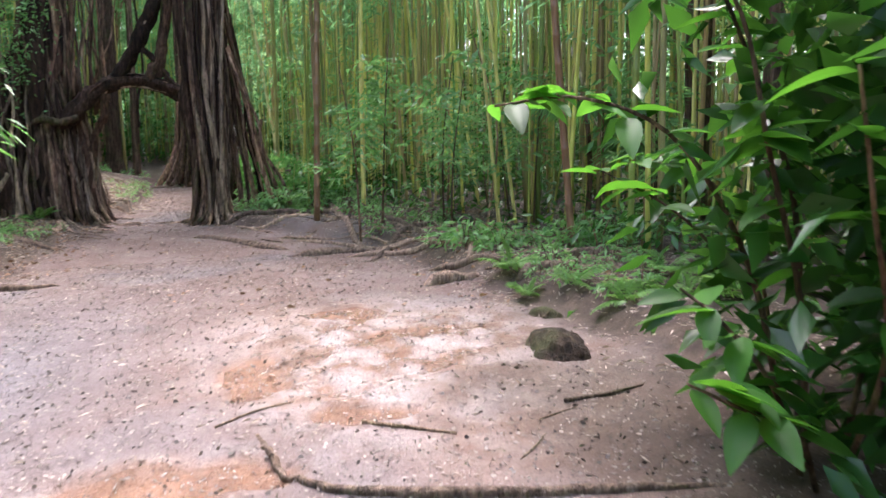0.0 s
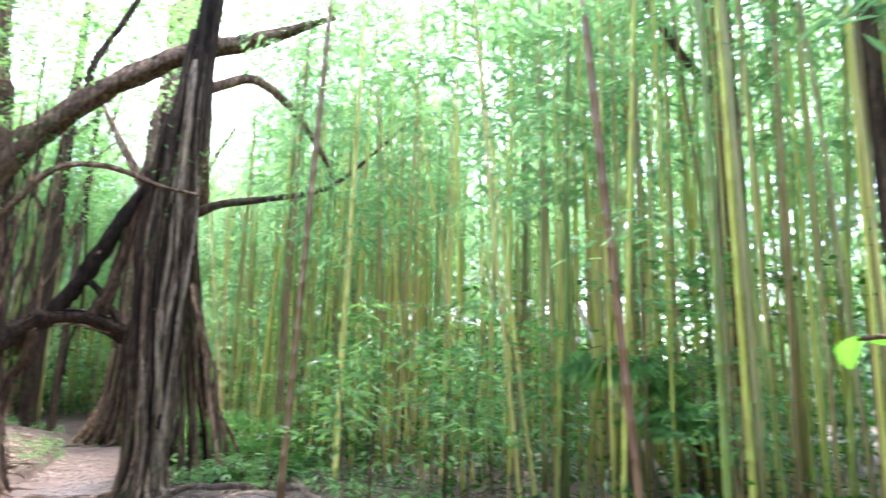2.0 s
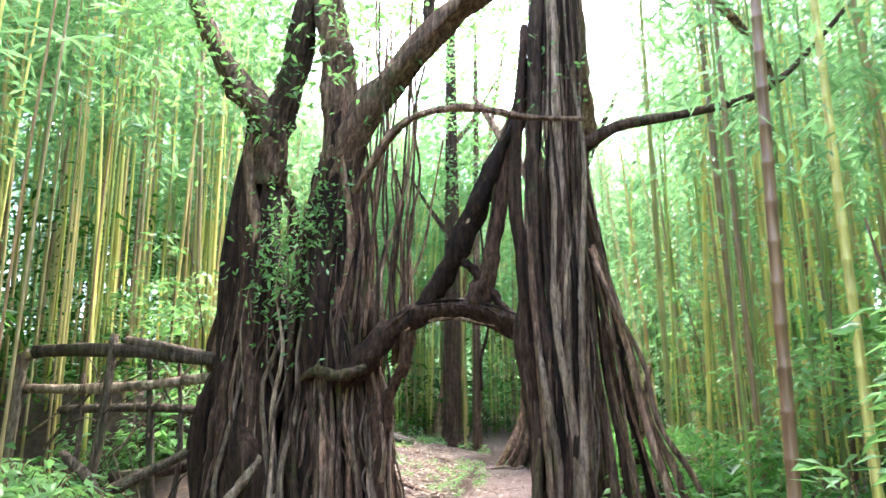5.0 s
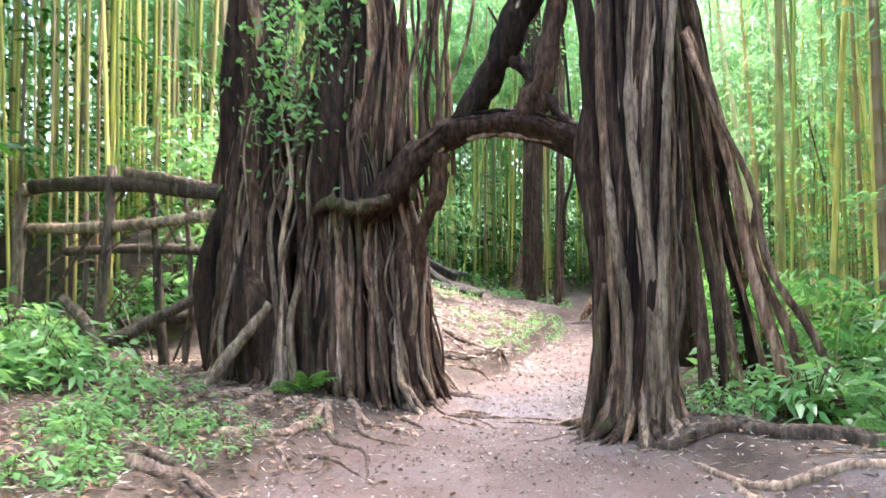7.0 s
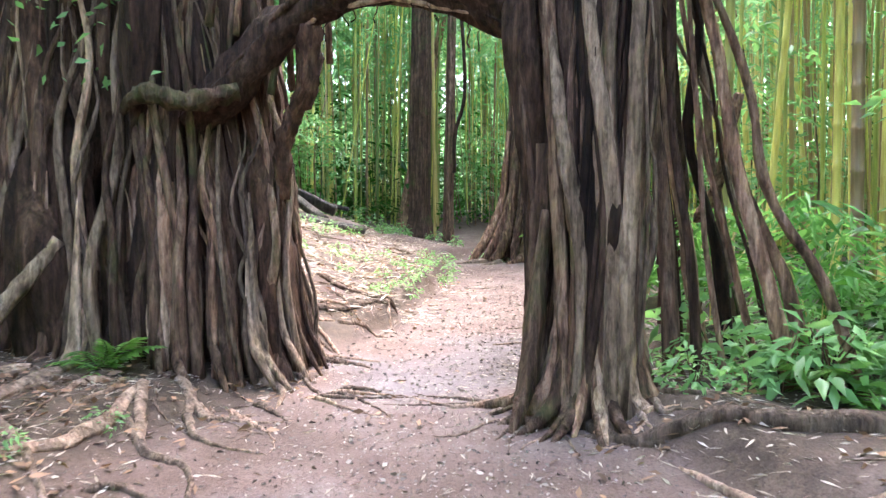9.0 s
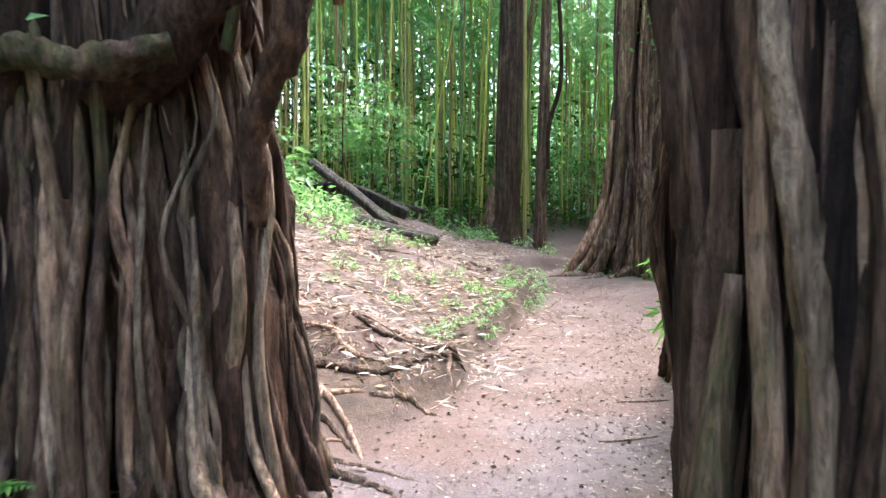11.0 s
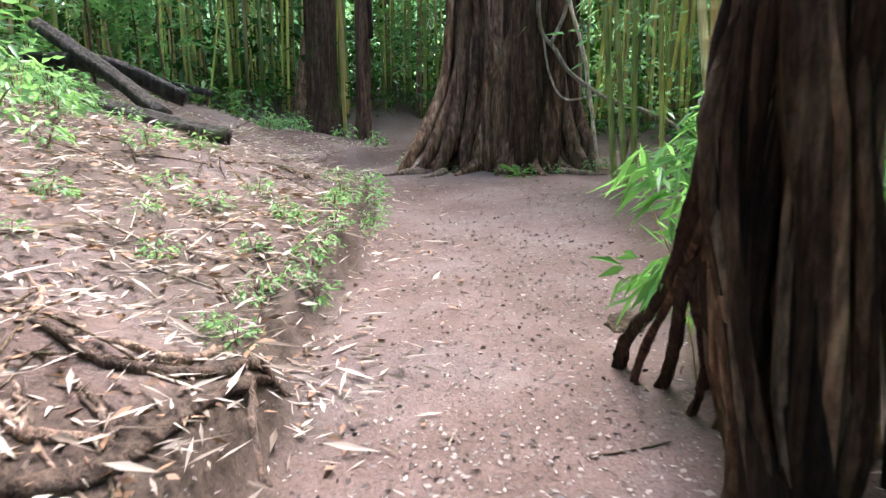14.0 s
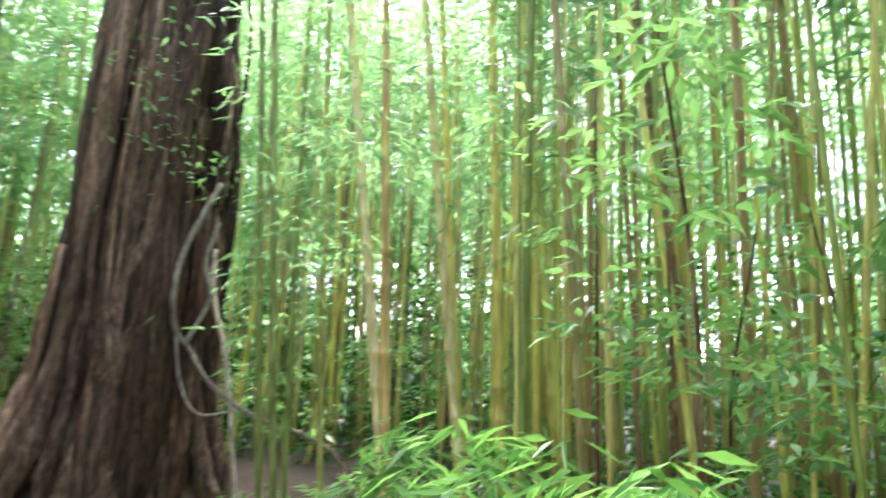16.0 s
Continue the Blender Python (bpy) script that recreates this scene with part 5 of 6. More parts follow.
ROOTS = [
    ([(3.52, 0.4), (4.3, -0.9), (4.68, -3.5), (4.8, -5.3), (5.1, -6.36)], 0.090, 0.056), ([(3.5, -5.4), (4.1, -5.5), (4.64, -5.87), (5.15, -6.2), (4.7, -7.6)], 0.053, 0.063),
    ([(1.2, -2.7), (1.69, -3.1), (2.27, -3.98), (2.81, -4.57)], 0.045, 0.063), ([(2.77, -5.12), (3.4, -4.98), (4.05, -4.95), (4.77, -4.72)], 0.075, 0.042), ([(4.1, -7.97), (4.5, -7.83), (4.75, -8.06)], 0.105, 0.056),
    ([(5.24, -7.66), (5.7, -7.87), (6.2, -7.87), (6.46, -8.53), (6.91, -8.61), (7.27, -9.5)], 0.090, 0.056), ([(5.57, -8.93), (6.24, -8.44), (6.63, -8.49), (6.76, -9.11)], 0.075, 0.042), ([(4.95, -8.67), (5.5, -8.56), (6.0, -8.6)], 0.090, 0.056),
    ([(3.8, 0.0), (3.82, -2.3), (3.85, -4.1), (4.1, -6.2)], 0.068, 0.042), ([(3.77, -6.0), (4.57, -4.48), (5.3, -4.0)], 0.060, 0.070),
    ([(-1.66, -3.0), (-1.28, -3.1), (-0.82, -3.24)], 0.05, 0.03), ([(-1.9, -2.7), (-1.8, -2.35), (-1.5, -2.28), (-1.35, -1.96)], 0.035, 0.02), ([(-1.25, -1.4), (-0.8, -1.8), (-0.45, -2.0), (-0.1, -2.7)], 0.03, 0.015),
    ([(1.38, -1.1), (1.92, -1.32), (2.34, -1.39), (2.71, -1.42), (3.3, -1.45), (4.1, -1.9)], 0.05, 0.085),
    ([(1.9, -1.54), (2.1, -1.82), (2.38, -2.06), (2.85, -2.16), (3.5, -2.1)], 0.03, 0.04), ([(2.16, -1.8), (2.22, -2.2), (2.46, -2.45), (2.6, -2.8)], 0.03, 0.015),
    ([(1.3, -0.85), (1.1, -1.0), (0.95, -1.3)], 0.05, 0.015), ([(1.25, -0.6), (1.0, -0.65), (0.85, -0.85)], 0.05, 0.012), ([(1.45, -0.9), (1.6, -1.2), (1.9, -1.35)], 0.05, 0.025),
    ([(2.9, -3.6), (3.5, -4.2), (4.26, -5.2), (5.28, -5.74)], 0.035, 0.06), ([(4.4, -6.92), (4.84, -7.5), (5.3, -7.9)], 0.06, 0.04), ([(5.29, -7.42), (6.06, -7.4), (7.14, -8.0)], 0.06, 0.05),
    ([(3.4, -2.2), (4.12, -2.82), (4.64, -4.1), (5.09, -5.47)], 0.04, 0.05), ([(3.38, -0.9), (4.08, -1.75), (4.78, -2.6), (5.5, -3.2)], 0.045, 0.03), ([(4.6, -4.6), (5.4, -4.9), (6.3, -5.6)], 0.05, 0.03),
    ([(2.6, -3.2), (3.3, -3.6), (4.2, -3.9)], 0.03, 0.02), ([(5.0, -8.3), (5.7, -8.6), (6.6, -8.8)], 0.05, 0.03),
    ([(-0.98, 0.1), (-0.64, -0.11), (-0.26, -0.63)], 0.06, 0.02), ([(-0.9, -0.3), (-0.6, -0.5), (-0.45, -0.95)], 0.05, 0.02), ([(-1.3, -0.7), (-0.77, -1.2), (-0.5, -1.05)], 0.045, 0.02),
    ([(-1.63, -2.41), (-1.19, -2.34), (-1.12, -1.77), (-1.3, -1.0)], 0.025, 0.045), ([(-0.79, -2.31), (-0.6, -2.25), (-0.19, -2.56)], 0.03, 0.015), ([(-2.4, -3.3), (-1.4, -3.26), (-1.17, -3.1), (-0.75, -3.2)], 0.06, 0.03),
    ([(-1.33, -1.0), (-0.9, -1.7), (-0.66, -1.85)], 0.04, 0.02), ([(-1.9, -0.9), (-1.8, -1.7), (-1.2, -2.2), (-0.6, -2.7)], 0.05, 0.02), ([(-2.6, -0.8), (-2.4, -1.7), (-2.7, -2.6)], 0.05, 0.025), ([(-1.1, -0.8), (-0.7, -1.5), (-0.15, -1.7)], 0.035, 0.012),
    ([(-2.03, 1.5), (-1.55, 1.5), (-1.13, 1.57), (-0.88, 1.7), (-0.73, 2.05), (-0.63, 2.45), (-0.59, 3.0)], 0.046, 0.032), ([(-1.43, 2.3), (-1.1, 2.2), (-0.86, 2.32), (-0.68, 2.5), (-0.59, 2.95)], 0.03, 0.03),
    ([(-1.93, 1.72), (-1.76, 1.77), (-1.54, 1.93), (-1.28, 2.05)], 0.035, 0.025), ([(-1.43, 2.0), (-1.28, 1.9), (-1.1, 1.82), (-0.85, 1.88)], 0.025, 0.025), ([(-0.65, 2.5), (-0.6, 2.35), (-0.53, 2.2), (-0.45, 2.1)], 0.028, 0.016),
    ([(-1.68, 1.55), (-1.3, 1.37), (-0.99, 1.1), (-0.71, 0.85), (-0.53, 0.6)], 0.035, 0.025), ([(-1.23, 0.85), (-1.03, 0.88), (-0.83, 0.84), (-0.63, 0.72)], 0.03, 0.018), ([(-1.03, 0.6), (-0.83, 0.57), (-0.63, 0.57), (-0.05, 0.46)], 0.03, 0.015),
    ([(-1.23, 0.85), (-1.13, 0.98), (-0.98, 1.19), (-0.85, 1.45)], 0.03, 0.022), ([(-0.83, 1.35), (-0.69, 1.46), (-0.53, 1.62), (-0.38, 1.58)], 0.028, 0.018), ([(-0.95, 0.3), (-0.6, 0.4), (-0.3, 0.3), (-0.1, 0.15)], 0.04, 0.012),
    ([(-1.33, 0.6), (-1.08, 0.75), (-0.88, 0.7), (-0.63, 0.9)], 0.035, 0.012), ([(2.23, -12.03), (2.31, -12.42), (2.47, -12.73), (2.8, -12.93), (3.6, -13.15), (4.5, -13.3)], 0.022, 0.032), ([(-0.9, -6.6), (-0.4, -6.7), (0.0, -6.5)], 0.07, 0.03),
    ([(-0.53, 10.9), (-0.93, 10.6), (-1.28, 10.5)], 0.08, 0.02), ([(-0.23, 10.9), (-0.43, 10.5), (-0.63, 10.3)], 0.07, 0.02), ([(1.37, 11.0), (1.77, 10.7), (2.17, 10.6)], 0.07, 0.02),
]
for pts, r0, r1 in ROOTS:
    root_on_ground(pts, r0, r1)
for k in range(22):
    x, y = urng.uniform(3.2, 6.3), urng.uniform(-8.6, -2.2)
    if 0.0 < float(way_gap(np.array([x]), np.array([y]))[0]) < 2.2:
        a = urng.choice([-0.9, -0.5, 0.2]) + urng.normal(0, 0.25)
        pts = [(x, y)]
        for j in range(4):
            a += urng.normal(0, 0.25)
            pts.append((pts[-1][0] + 0.4 * math.cos(a), pts[-1][1] + 0.4 * math.sin(a)))
        root_on_ground(pts, urng.uniform(0.025, 0.05), 0.015)
# finer roots scattered round the two stems
for cx, cy, rad, n in ((-1.6, -0.2, 1.4, 26), (1.55, -0.5, 0.5, 16), (-1.33, 2.2, 0.3, 9)):
    for k in range(n):
        a = urng.uniform(3.3, 6.1) if cy < 1 else urng.uniform(0, 6.283)
        p = np.array([cx + rad * math.cos(a), cy + rad * 0.6 * math.sin(a)])
        pts = [tuple(p)]
        for j in range(4):
            a += urng.normal(0, 0.35)
            p = p + urng.uniform(0.12, 0.3) * np.array([math.cos(a), math.sin(a)])
            pts.append(tuple(p))
        root_on_ground(pts, urng.uniform(0.012, 0.03), 0.006)

# ---- fallen wood ----
def lying(name, label, points, r0, r1, mat, n=14, sides=12):
    me = mesh_of(name, *tube(smooth_line(points, n), [r0, (r0 + r1) / 2, r1], sides, 0.06, 3, urng), mat)
    return tagged(new(name, me), label, "log", "fallen wood")


lying("log", "wet black fallen log lying on the bank", [(-2.41, 7.4, gz(-2.41, 7.4) + 0.09), (-3.53, 7.95, gz(-3.53, 7.95) + 0.09), (-5.03, 8.6, gz(-5.03, 8.6) + 0.12)], 0.1, 0.11, LOG, 18)
lying("log", "wet black fallen log propped across another", [(-3.43, 8.25, gz(-3.43, 8.25) + 0.16), (-4.23, 8.75, 1.66), (-5.43, 9.2, 2.35)], 0.11, 0.09, LOG, 18)
lying("log", "wet black fallen log lying among the leaves", [(-3.49, 9.1, gz(-3.49, 9.1) + 0.4), (-4.43, 9.0, 1.82), (-5.53, 8.9, 1.9)], 0.1, 0.1, LOG, 18)
lying("log", "short black fallen log among leaves", [(-3.83, 11.0, gz(-3.83, 11) + 0.25), (-4.73, 11.1, gz(-4.73, 11.1) + 0.3)], 0.05, 0.06, LOG)
lying("log", "thin dead branch lying on the bank", [(-1.43, 6.9, gz(-1.43, 6.9) + 0.03), (-1.83, 7.1, gz(-1.83, 7.1) + 0.04), (-2.28, 7.0, gz(-2.28, 7.0) + 0.02)], 0.03, 0.015, DEAD)
crook = thing("vine", "dark bare liana hanging free among the trees", "vine", (0, 0, 0))
add(crook, "runner", tube(smooth_line([(-1.71, 13.2, 2.4), (-1.69, 13.2, 3.4), (-1.45, 13.2, 4.4), (-1.53, 13.2, 6.4), (-1.83, 13.4, 9.5)], 30), [0.05, 0.05, 0.045, 0.04], 8, 0.06, 0, urng), BARK_DARK)
tangle = thing("fallen_branches", "tangle of weathered fallen branches beside the banyan", "branches", (0, 0, 0))
tz = gz(-4.6, -0.4)
for pts, r0, r1 in (([(-5.75, -0.4, 2.5), (-4.6, -0.35, 2.5), (-3.0, -0.2, 2.3)], 0.09, 0.07), ([(-4.4, -0.3, 2.62), (-3.7, -0.3, 2.5), (-3.0, -0.1, 2.35)], 0.06, 0.05), ([(-5.9, -0.3, 2.0), (-4.5, -0.3, 1.98), (-3.1, -0.1, 2.1)], 0.075, 0.07),
                    ([(-5.4, -0.2, 1.7), (-4.2, -0.2, 1.72), (-3.1, 0, 1.65)], 0.07, 0.06), ([(-5.8, -0.4, 2.5), (-5.95, -0.4, 2.2), (-6.0, -0.4, tz)], 0.08, 0.06), ([(-4.55, -0.35, 2.7), (-4.6, -0.4, 1.5), (-4.7, -0.5, tz - 0.1)], 0.05, 0.09),
                    ([(-4.1, -0.2, 2.5), (-4.0, -0.2, 1.4), (-3.9, -0.2, tz - 0.1)], 0.03, 0.06), ([(-3.7, -0.1, 2.3), (-3.6, -0.1, 1.2), (-3.7, -0.1, tz - 0.1)], 0.03, 0.05), ([(-5.1, -0.2, 2.2), (-5.0, -0.3, 1.2), (-5.2, -0.3, tz - 0.1)], 0.03, 0.04),
                    ([(-4.9, -0.7, 1.15), (-4.3, -0.9, 0.8), (-3.7, -1.2, 0.22)], 0.06, 0.07), ([(-3.2, -0.4, 1.2), (-3.9, -0.5, 0.85), (-4.6, -0.6, 0.55)], 0.07, 0.08), ([(-4.6, -0.1, 0.8), (-3.8, 0, 0.9), (-3.1, 0, 1.1)], 0.08, 0.06),
                    ([(-2.6, -1.15, 0.28), (-2.35, -0.95, 0.7), (-2.15, -0.7, 1.1)], 0.08, 0.05), ([(-5.6, -0.2, 1.2), (-4.9, -0.3, 1.9), (-4.3, -0.3, 2.5)], 0.025, 0.02), ([(-4.5, -0.2, 1.1), (-4.0, -0.2, 1.7), (-3.4, -0.2, 2.3)], 0.025, 0.02)):
    add(tangle, "branch", tube(smooth_line(pts, 14), [r0, (r0 + r1) / 2, r1], 8, 0.1, 2, urng), DEAD)
for k in range(22):
    x, z = urng.uniform(-5.6, -3.3), urng.uniform(0.6, 2.4)
    a = urng.uniform(0, 3.14)
    ln = urng.uniform(0.2, 0.5)
    add(tangle, "twig", tube(smooth_line([(x - ln * math.cos(a), -0.3, z - ln * math.sin(a)), (x, -0.25 + urng.normal(0, 0.1), z + urng.normal(0, 0.05)), (x + ln * math.cos(a), -0.3, z + ln * math.sin(a))], 7), [0.014, 0.008], 5), DEAD)

vine = thing("vine", "pale bare looping vine hanging on the banyan", "vine", (0, 0, 0))
for pts, r in (([(1.49, 10.95, 4.12), (1.31, 10.9, 3.69), (1.13, 10.9, 3.16), (1.08, 10.85, 2.69), (1.15, 11.08, 2.33), (1.35, 11.08, 2.08), (1.56, 11.07, 1.76), (1.93, 11.03, 1.47), (2.32, 10.95, 1.27), (2.71, 10.87, 1.16), (3.16, 10.74, 0.89), (3.37, 10.7, 0.3)], 0.036),
               ([(1.29, 11.07, 2.14), (1.5, 11.01, 2.68), (1.41, 10.96, 3.15), (1.51, 10.86, 3.61)], 0.03), ([(1.51, 11.0, 3.3), (1.54, 11.0, 2.76), (1.8, 11.04, 1.88), (2.05, 10.95, 0.25)], 0.034),
               ([(1.17, 11.1, 2.3), (1.29, 11.1, 1.7), (1.52, 11.05, 1.35), (1.97, 11, 1.4)], 0.018)):
    add(vine, "runner", tube(smooth_line(pts, 40), [r, r * 0.8], 8, 0.08, 0, urng), PALE_VINE)

# ---- rock, sticks and litter ----
bm = bmesh.new()
bmesh.ops.create_icosphere(bm, subdivisions=3, radius=0.3)
for v in bm.verts:
    v.co *= 1 + 0.5 * noise.noise(v.co * 3.2) + 0.3 * noise.cell(v.co * 6.0) * 0.4 + 0.2 * noise.noise(v.co * 11)
    v.co.z = max(v.co.z, -0.2) * 0.75
rock_me = bpy.data.meshes.new("rock")
bm.to_mesh(rock_me)
bm.free()
rock_me.materials.append(ROCK)
rock_me.polygons.foreach_set("use_smooth", [True] * len(rock_me.polygons))
for x, y, s in ((4.35, -11.0, 0.95), (1.17, 4.0, 0.5), (4.75, -9.9, 0.5), (-1.7, -2.2, 0.42)):
    ob = tagged(new("rock", rock_me), "dark mossy rock half sunk in the earth", "rock", "rocks")
    ob.location, ob.scale, ob.rotation_euler = (x, y, gz(x, y) - 0.04 * s), (s * 1.15, s * 0.85, s * 0.8), (0, 0, x)


def stick_at(x, y, a, ln, r, mat=DEAD):
    pts = [(x + u * ln * math.cos(a + 0.15 * u), y + u * ln * math.sin(a + 0.15 * u)) for u in (-0.5, 0, 0.5)]
    line = smooth_line([(px, py, gz(px, py) + r * 0.9) for px, py in pts], 8)
    me = mesh_of("stick", *tube(line, [r, r * 0.5], 6, 0.1, 0, urng), mat)
    tagged(new("stick", me), "thin dead stick lying on the path", "stick", "sticks")


for x, y, a, ln, r in ((2.22, -11.76, 0.5, 0.5, 0.008), (3.0, -12.23, -0.6, 0.55, 0.012), (3.6, -12.6, 0.9, 0.4, 0.006), (3.9, -12.2, 0.4, 0.3, 0.006), (2.5, -3.6, -0.8, 0.5, 0.014), (2.2, -4.0, 0.3, 0.35, 0.008), (0.9, -4.2, 1.0, 0.2, 0.006), (4.3, -12.0, 0.2, 0.6, 0.015), (0.87, 2.4, 0.3, 0.35, 0.007), (0.82, 1.5, 0.6, 0.4, 0.008)):
    stick_at(x, y, a, ln, r)
for k in range(190):
    y = urng.uniform(1.5, 10)
    x = urng.uniform(-4.2, -0.3)
    g = float(way_gap(np.array([x]), np.array([y]))[0])
    if 0.1 < g < 4:
        stick_at(x, y, urng.uniform(0, 6.283), urng.uniform(0.2, 0.9), urng.uniform(0.004, 0.011), PALE_VINE if urng.uniform() < 0.4 else DEAD)
for k in range(50):
    x, y = urng.uniform(2.5, 7), urng.uniform(-9, -1)
    if float(way_gap(np.array([x]), np.array([y]))[0]) > 0.1:
        stick_at(x, y, urng.uniform(0, 6.283), urng.uniform(0.3, 1.2), urng.uniform(0.006, 0.018))


def scatter(n, where, length, width, lift=0.012):
    out = []
    for x0, x1, y0, y1, share in where:
        m = int(n * share)
        x, y = urng.uniform(x0, x1, m), urng.uniform(y0, y1, m)
        keep = urng.uniform(0, 1, m) < step(way_gap(x, y) + 0.35 * ripple(x, y, 3.3, 9), -0.55, 0.4) * 0.93 + 0.07
        x, y = x[keep], y[keep]
        b = np.stack([x, y, ground_z(x, y) + urng.uniform(0.002, lift, len(x))], 1)
        a = urng.uniform(0, 6.283, len(x))
        w = np.stack([np.cos(a), np.sin(a), urng.normal(0.03, 0.16, len(x))], 1)
        ln = length * urng.uniform(0.5, 1.4, len(x))
        out.append(blade_quads(b, w, unit(urng, len(x)) * [1, 1, 0.25], ln, width * urng.uniform(0.6, 1.3, len(x)), ln * 0.08))
    return joined(out)


tagged(new("leaf_litter", mesh_of("leaf_litter", *joined([scatter(2000, [(-5, 0.0, 1.4, 11, 1.0)], 0.2, 0.028, 0.06), scatter(11000, [(-5, 0.2, 1.6, 12, 1.0)], 0.12, 0.015, 0.04), scatter(52000, [(-4.83, 1.5, -8, 0.5, 0.34), (0.67, 9, -9, 2, 0.4), (-2.33, 6.5, -15, -8, 0.26)], 0.085, 0.013)]), DRY_LEAF, False)), "dry pale bamboo leaf litter on the ground", "litter", kind="stuff")
BROWN_LEAF = leaf_material("brown_fallen_leaf", (0.05, 0.028, 0.018), (0.3, 0.17, 0.1), (0.3, 0.18, 0.08), 0.6, 0.1)
tagged(new("fallen_leaves", mesh_of("fallen_leaves", *joined([scatter(9000, [(-4.5, 0.6, -6, 0.3, 0.6), (1.27, 6.5, -9.5, 0.5, 0.4)], 0.075, 0.034, 0.03), scatter(3000, [(-4.0, 0.2, 1.3, 7, 1.0)], 0.07, 0.03, 0.03)]), BROWN_LEAF, False)), "brown fallen leaves strewn round the tree feet", "leaves", kind="stuff")
m_speck = leaf_material("grit", (0.03, 0.022, 0.02), (0.3, 0.25, 0.22), (0.2, 0.16, 0.12), 0.6, 0.05)
n = 60000
sx_, sy_ = urng.uniform(-2, 6, n), urng.uniform(-15, 10, n)
keep = way_gap(sx_, sy_) < 0.1
sx_, sy_ = np.concatenate([sx_[keep], urng.normal(0.62, 0.55, 8000), urng.uniform(-1.5, 4.5, 26000)]), np.concatenate([sy_[keep], urng.uniform(-2.2, 6.5, 8000), urng.uniform(-14, -5, 26000)])
keep = way_gap(sx_, sy_) < 0.15
sx_, sy_ = sx_[keep], sy_[keep]
ln = urng.uniform(0.008, 0.05, len(sx_)) ** 1.0 * urng.uniform(0.4, 1, len(sx_))
a = urng.uniform(0, 6.283, len(sx_))
grit = blade_quads(np.stack([sx_, sy_, ground_z(sx_, sy_) + 0.004], 1), np.stack([np.cos(a), np.sin(a), urng.normal(0.1, 0.2, len(a))], 1), unit(urng, len(a)) * [1, 1, 0.2], ln, ln * urng.uniform(0.3, 0.8, len(a)), ln * 0.1)
tagged(new("grit", mesh_of("grit", *grit, m_speck, False)), "small stones and leaf scraps on the path", "grit", kind="stuff")

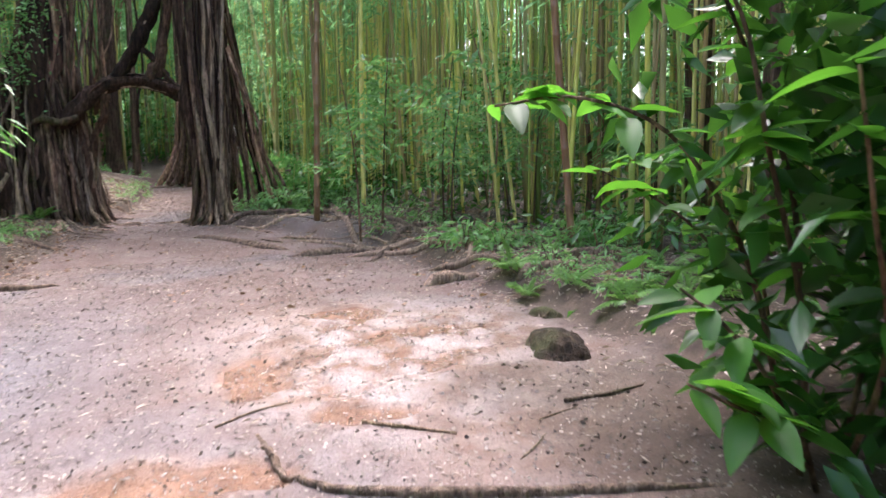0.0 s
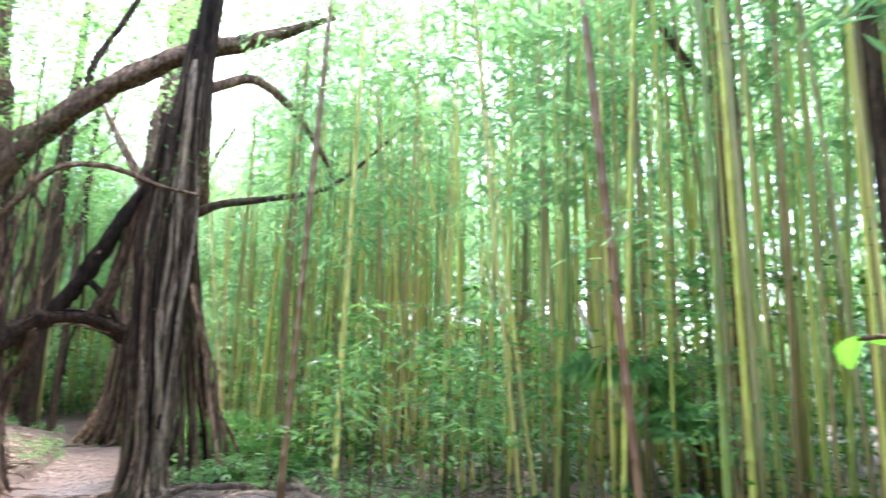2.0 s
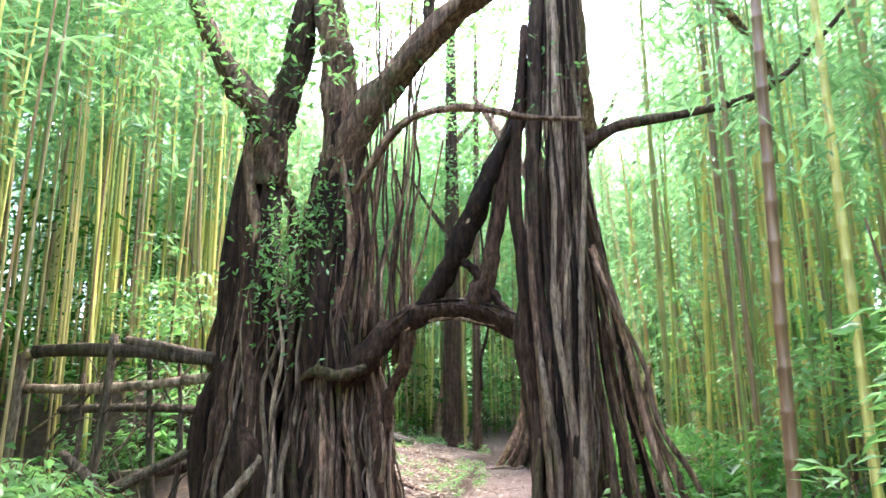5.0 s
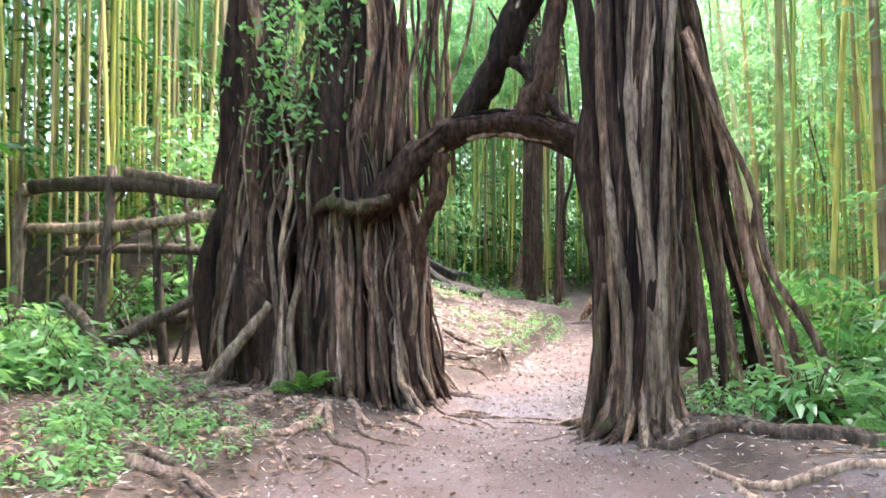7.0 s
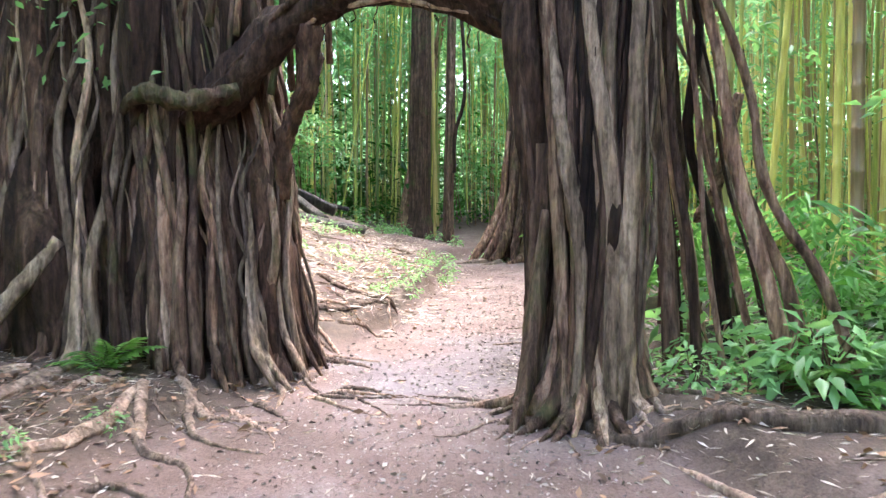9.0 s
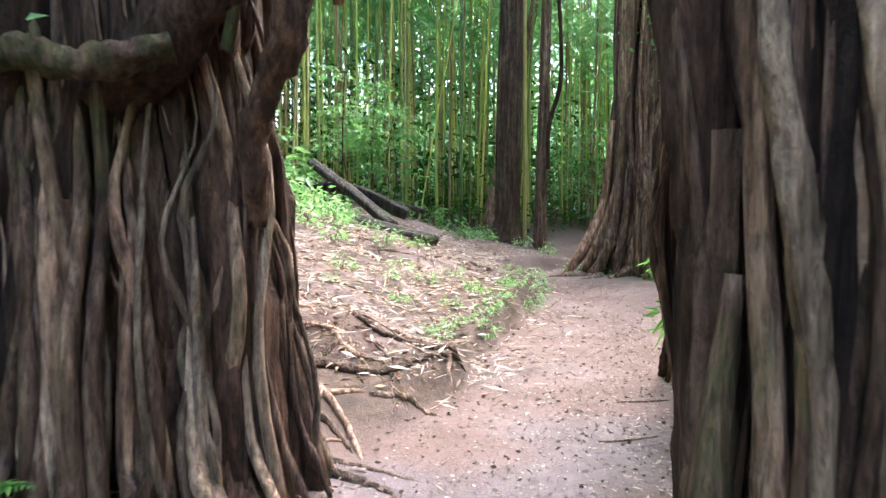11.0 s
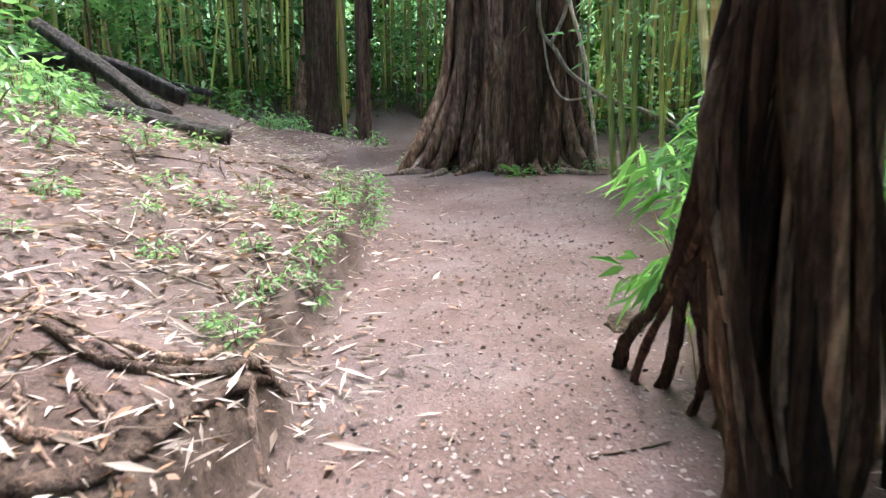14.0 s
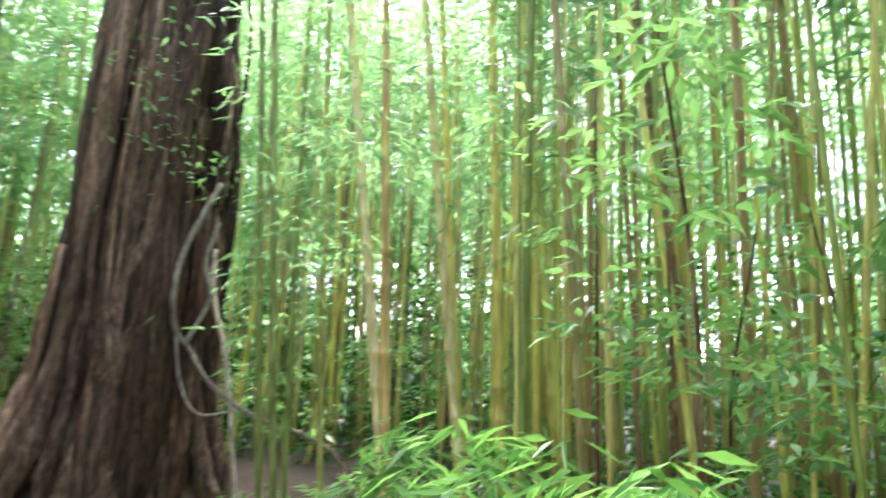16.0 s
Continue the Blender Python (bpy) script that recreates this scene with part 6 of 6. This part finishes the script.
# single culms that stand out at the edge of the grove
STANDING = [
    ((3.34, -2.6), (3.9, -2.4), 14, 0.056, "reddish brown bamboo culm at the clearing's edge", (0.27, 0.15, 0.08)), ((6.3, -7.1), (5.4, -6.6), 13, 0.05, "leaning reddish brown bamboo culm", (0.28, 0.14, 0.08)),
    ((4.4, -1.2), (4.6, -1.0), 12, 0.05, "yellow jointed bamboo culm at the grove edge", (0.78, 0.66, 0.2)), ((3.23, 9.2), (1.82, 9.2), 10, 0.06, "pale yellow jointed bamboo culm at the grove edge", (0.82, 0.7, 0.36)), ((3.19, 9.1), (2.57, 9.1), 10, 0.05, "orange-brown jointed bamboo culm at the grove edge", (0.7, 0.46, 0.18)),
    ((4.09, 9.2), (2.82, 9.2), 10, 0.055, "pale yellow jointed bamboo culm at the grove edge", (0.82, 0.7, 0.36)), ((4.17, 9.4), (3.27, 9.3), 10, 0.05, "yellow jointed bamboo culm at the grove edge", (0.78, 0.68, 0.2)), ((4.57, 9.2), (4.02, 9.2), 11, 0.06, "yellow jointed bamboo culm at the grove edge", (0.78, 0.68, 0.2)),
    ((5.32, 9.2), (4.37, 9.2), 11, 0.055, "yellow jointed bamboo culm at the grove edge", (0.78, 0.68, 0.2)), ((5.27, 9.0), (3.97, 9.0), 11, 0.055, "yellow-green jointed bamboo culm at the grove edge", (0.62, 0.62, 0.18)), ((7.47, 9.2), (6.07, 9.2), 10, 0.075, "leaning reddish brown bamboo culm", (0.3, 0.17, 0.09)),
    ((6.87, 7.0), (6.27, 6.8), 10, 0.055, "yellow-green jointed bamboo culm at the grove edge", (0.4, 0.4, 0.11)), ((2.05, 9.6), (1.15, 9.6), 10, 0.04, "green jointed bamboo culm at the grove edge", (0.22, 0.28, 0.07)), ((2.17, 9.5), (1.27, 9.5), 10, 0.04, "green jointed bamboo culm at the grove edge", (0.24, 0.28, 0.08)),
    ((2.42, 10.2), (2.07, 10.2), 10, 0.04, "green jointed bamboo culm at the grove edge", (0.22, 0.28, 0.07)), ((2.77, 10.0), (2.17, 10.0), 10, 0.035, "yellow-green jointed bamboo culm at the grove edge", (0.4, 0.4, 0.11)),
    ((5.27, 1.5), (5.37, 1.5), 12, 0.05, "yellow jointed bamboo culm at the grove edge", (0.78, 0.68, 0.2)), ((4.57, 3.2), (4.67, 3.2), 12, 0.05, "yellow jointed bamboo culm at the grove edge", (0.78, 0.66, 0.2)), ((3.77, 1.6), (3.67, 1.6), 12, 0.055, "brown jointed bamboo culm at the grove edge", (0.3, 0.2, 0.1)), ((2.87, 2.6), (2.97, 2.6), 12, 0.05, "yellow-green jointed bamboo culm at the grove edge", (0.42, 0.4, 0.12)),
]
tones = {}
for (x, y), (tx, ty), h, r, lab, tone in STANDING:
    if tone not in tones:
        m, nt, b = material("culm_" + lab.split()[0], 0.45)
        st = noise_tex(nt, world_coords(nt, (22, 22, 1.5)), 1.0, 4, 0.6)
        nt.links.new(mixed(nt, 1.0, tone, ramp(nt, st, [(0.3, (0.45, 0.4, 0.35)), (0.65, (1, 1, 1))]), 'MULTIPLY'), b.inputs["Base Color"])
        bumped(nt, b, st, 0.3, 0.01)
        tones[tone] = m
    ob = thing("bamboo", lab, "bamboo", (0, 0, 0), "bamboo grove")
    z0 = gz(x, y)
    _, (v, f) = culm_arrays(np.random.default_rng(1), h, r, 0.0, 10)
    k = (v[:, 2:3] / h)
    v = v + np.array([x, y, z0]) + k * np.array([tx - x, ty - y, 0])
    part("culm", mesh_of("culm", v, f, tones[tone]), ob)
    u = urng.uniform(0.25, 1.0, 30)
    c = np.array([x, y, z0]) + u[:, None] * np.array([tx - x, ty - y, h]) + urng.normal(0, 0.35, (30, 3))
    part("foliage", mesh_of("foliage", *sprays(urng, c, 12, 0.24, 0.04), BAMBOO_LEAF, False), ob)
broken = thing("bamboo", "pale broken bamboo culm leaning in the grove", "bamboo", (0, 0, 0), "bamboo grove")
part("culm", mesh_of("culm", *tube(smooth_line([(9.4, -3.4, gz(9.4, -3.4)), (9.0, -2.6, 1.6), (8.6, -1.9, 3.4)], 10), [0.05, 0.04], 8), PALE_VINE), broken)
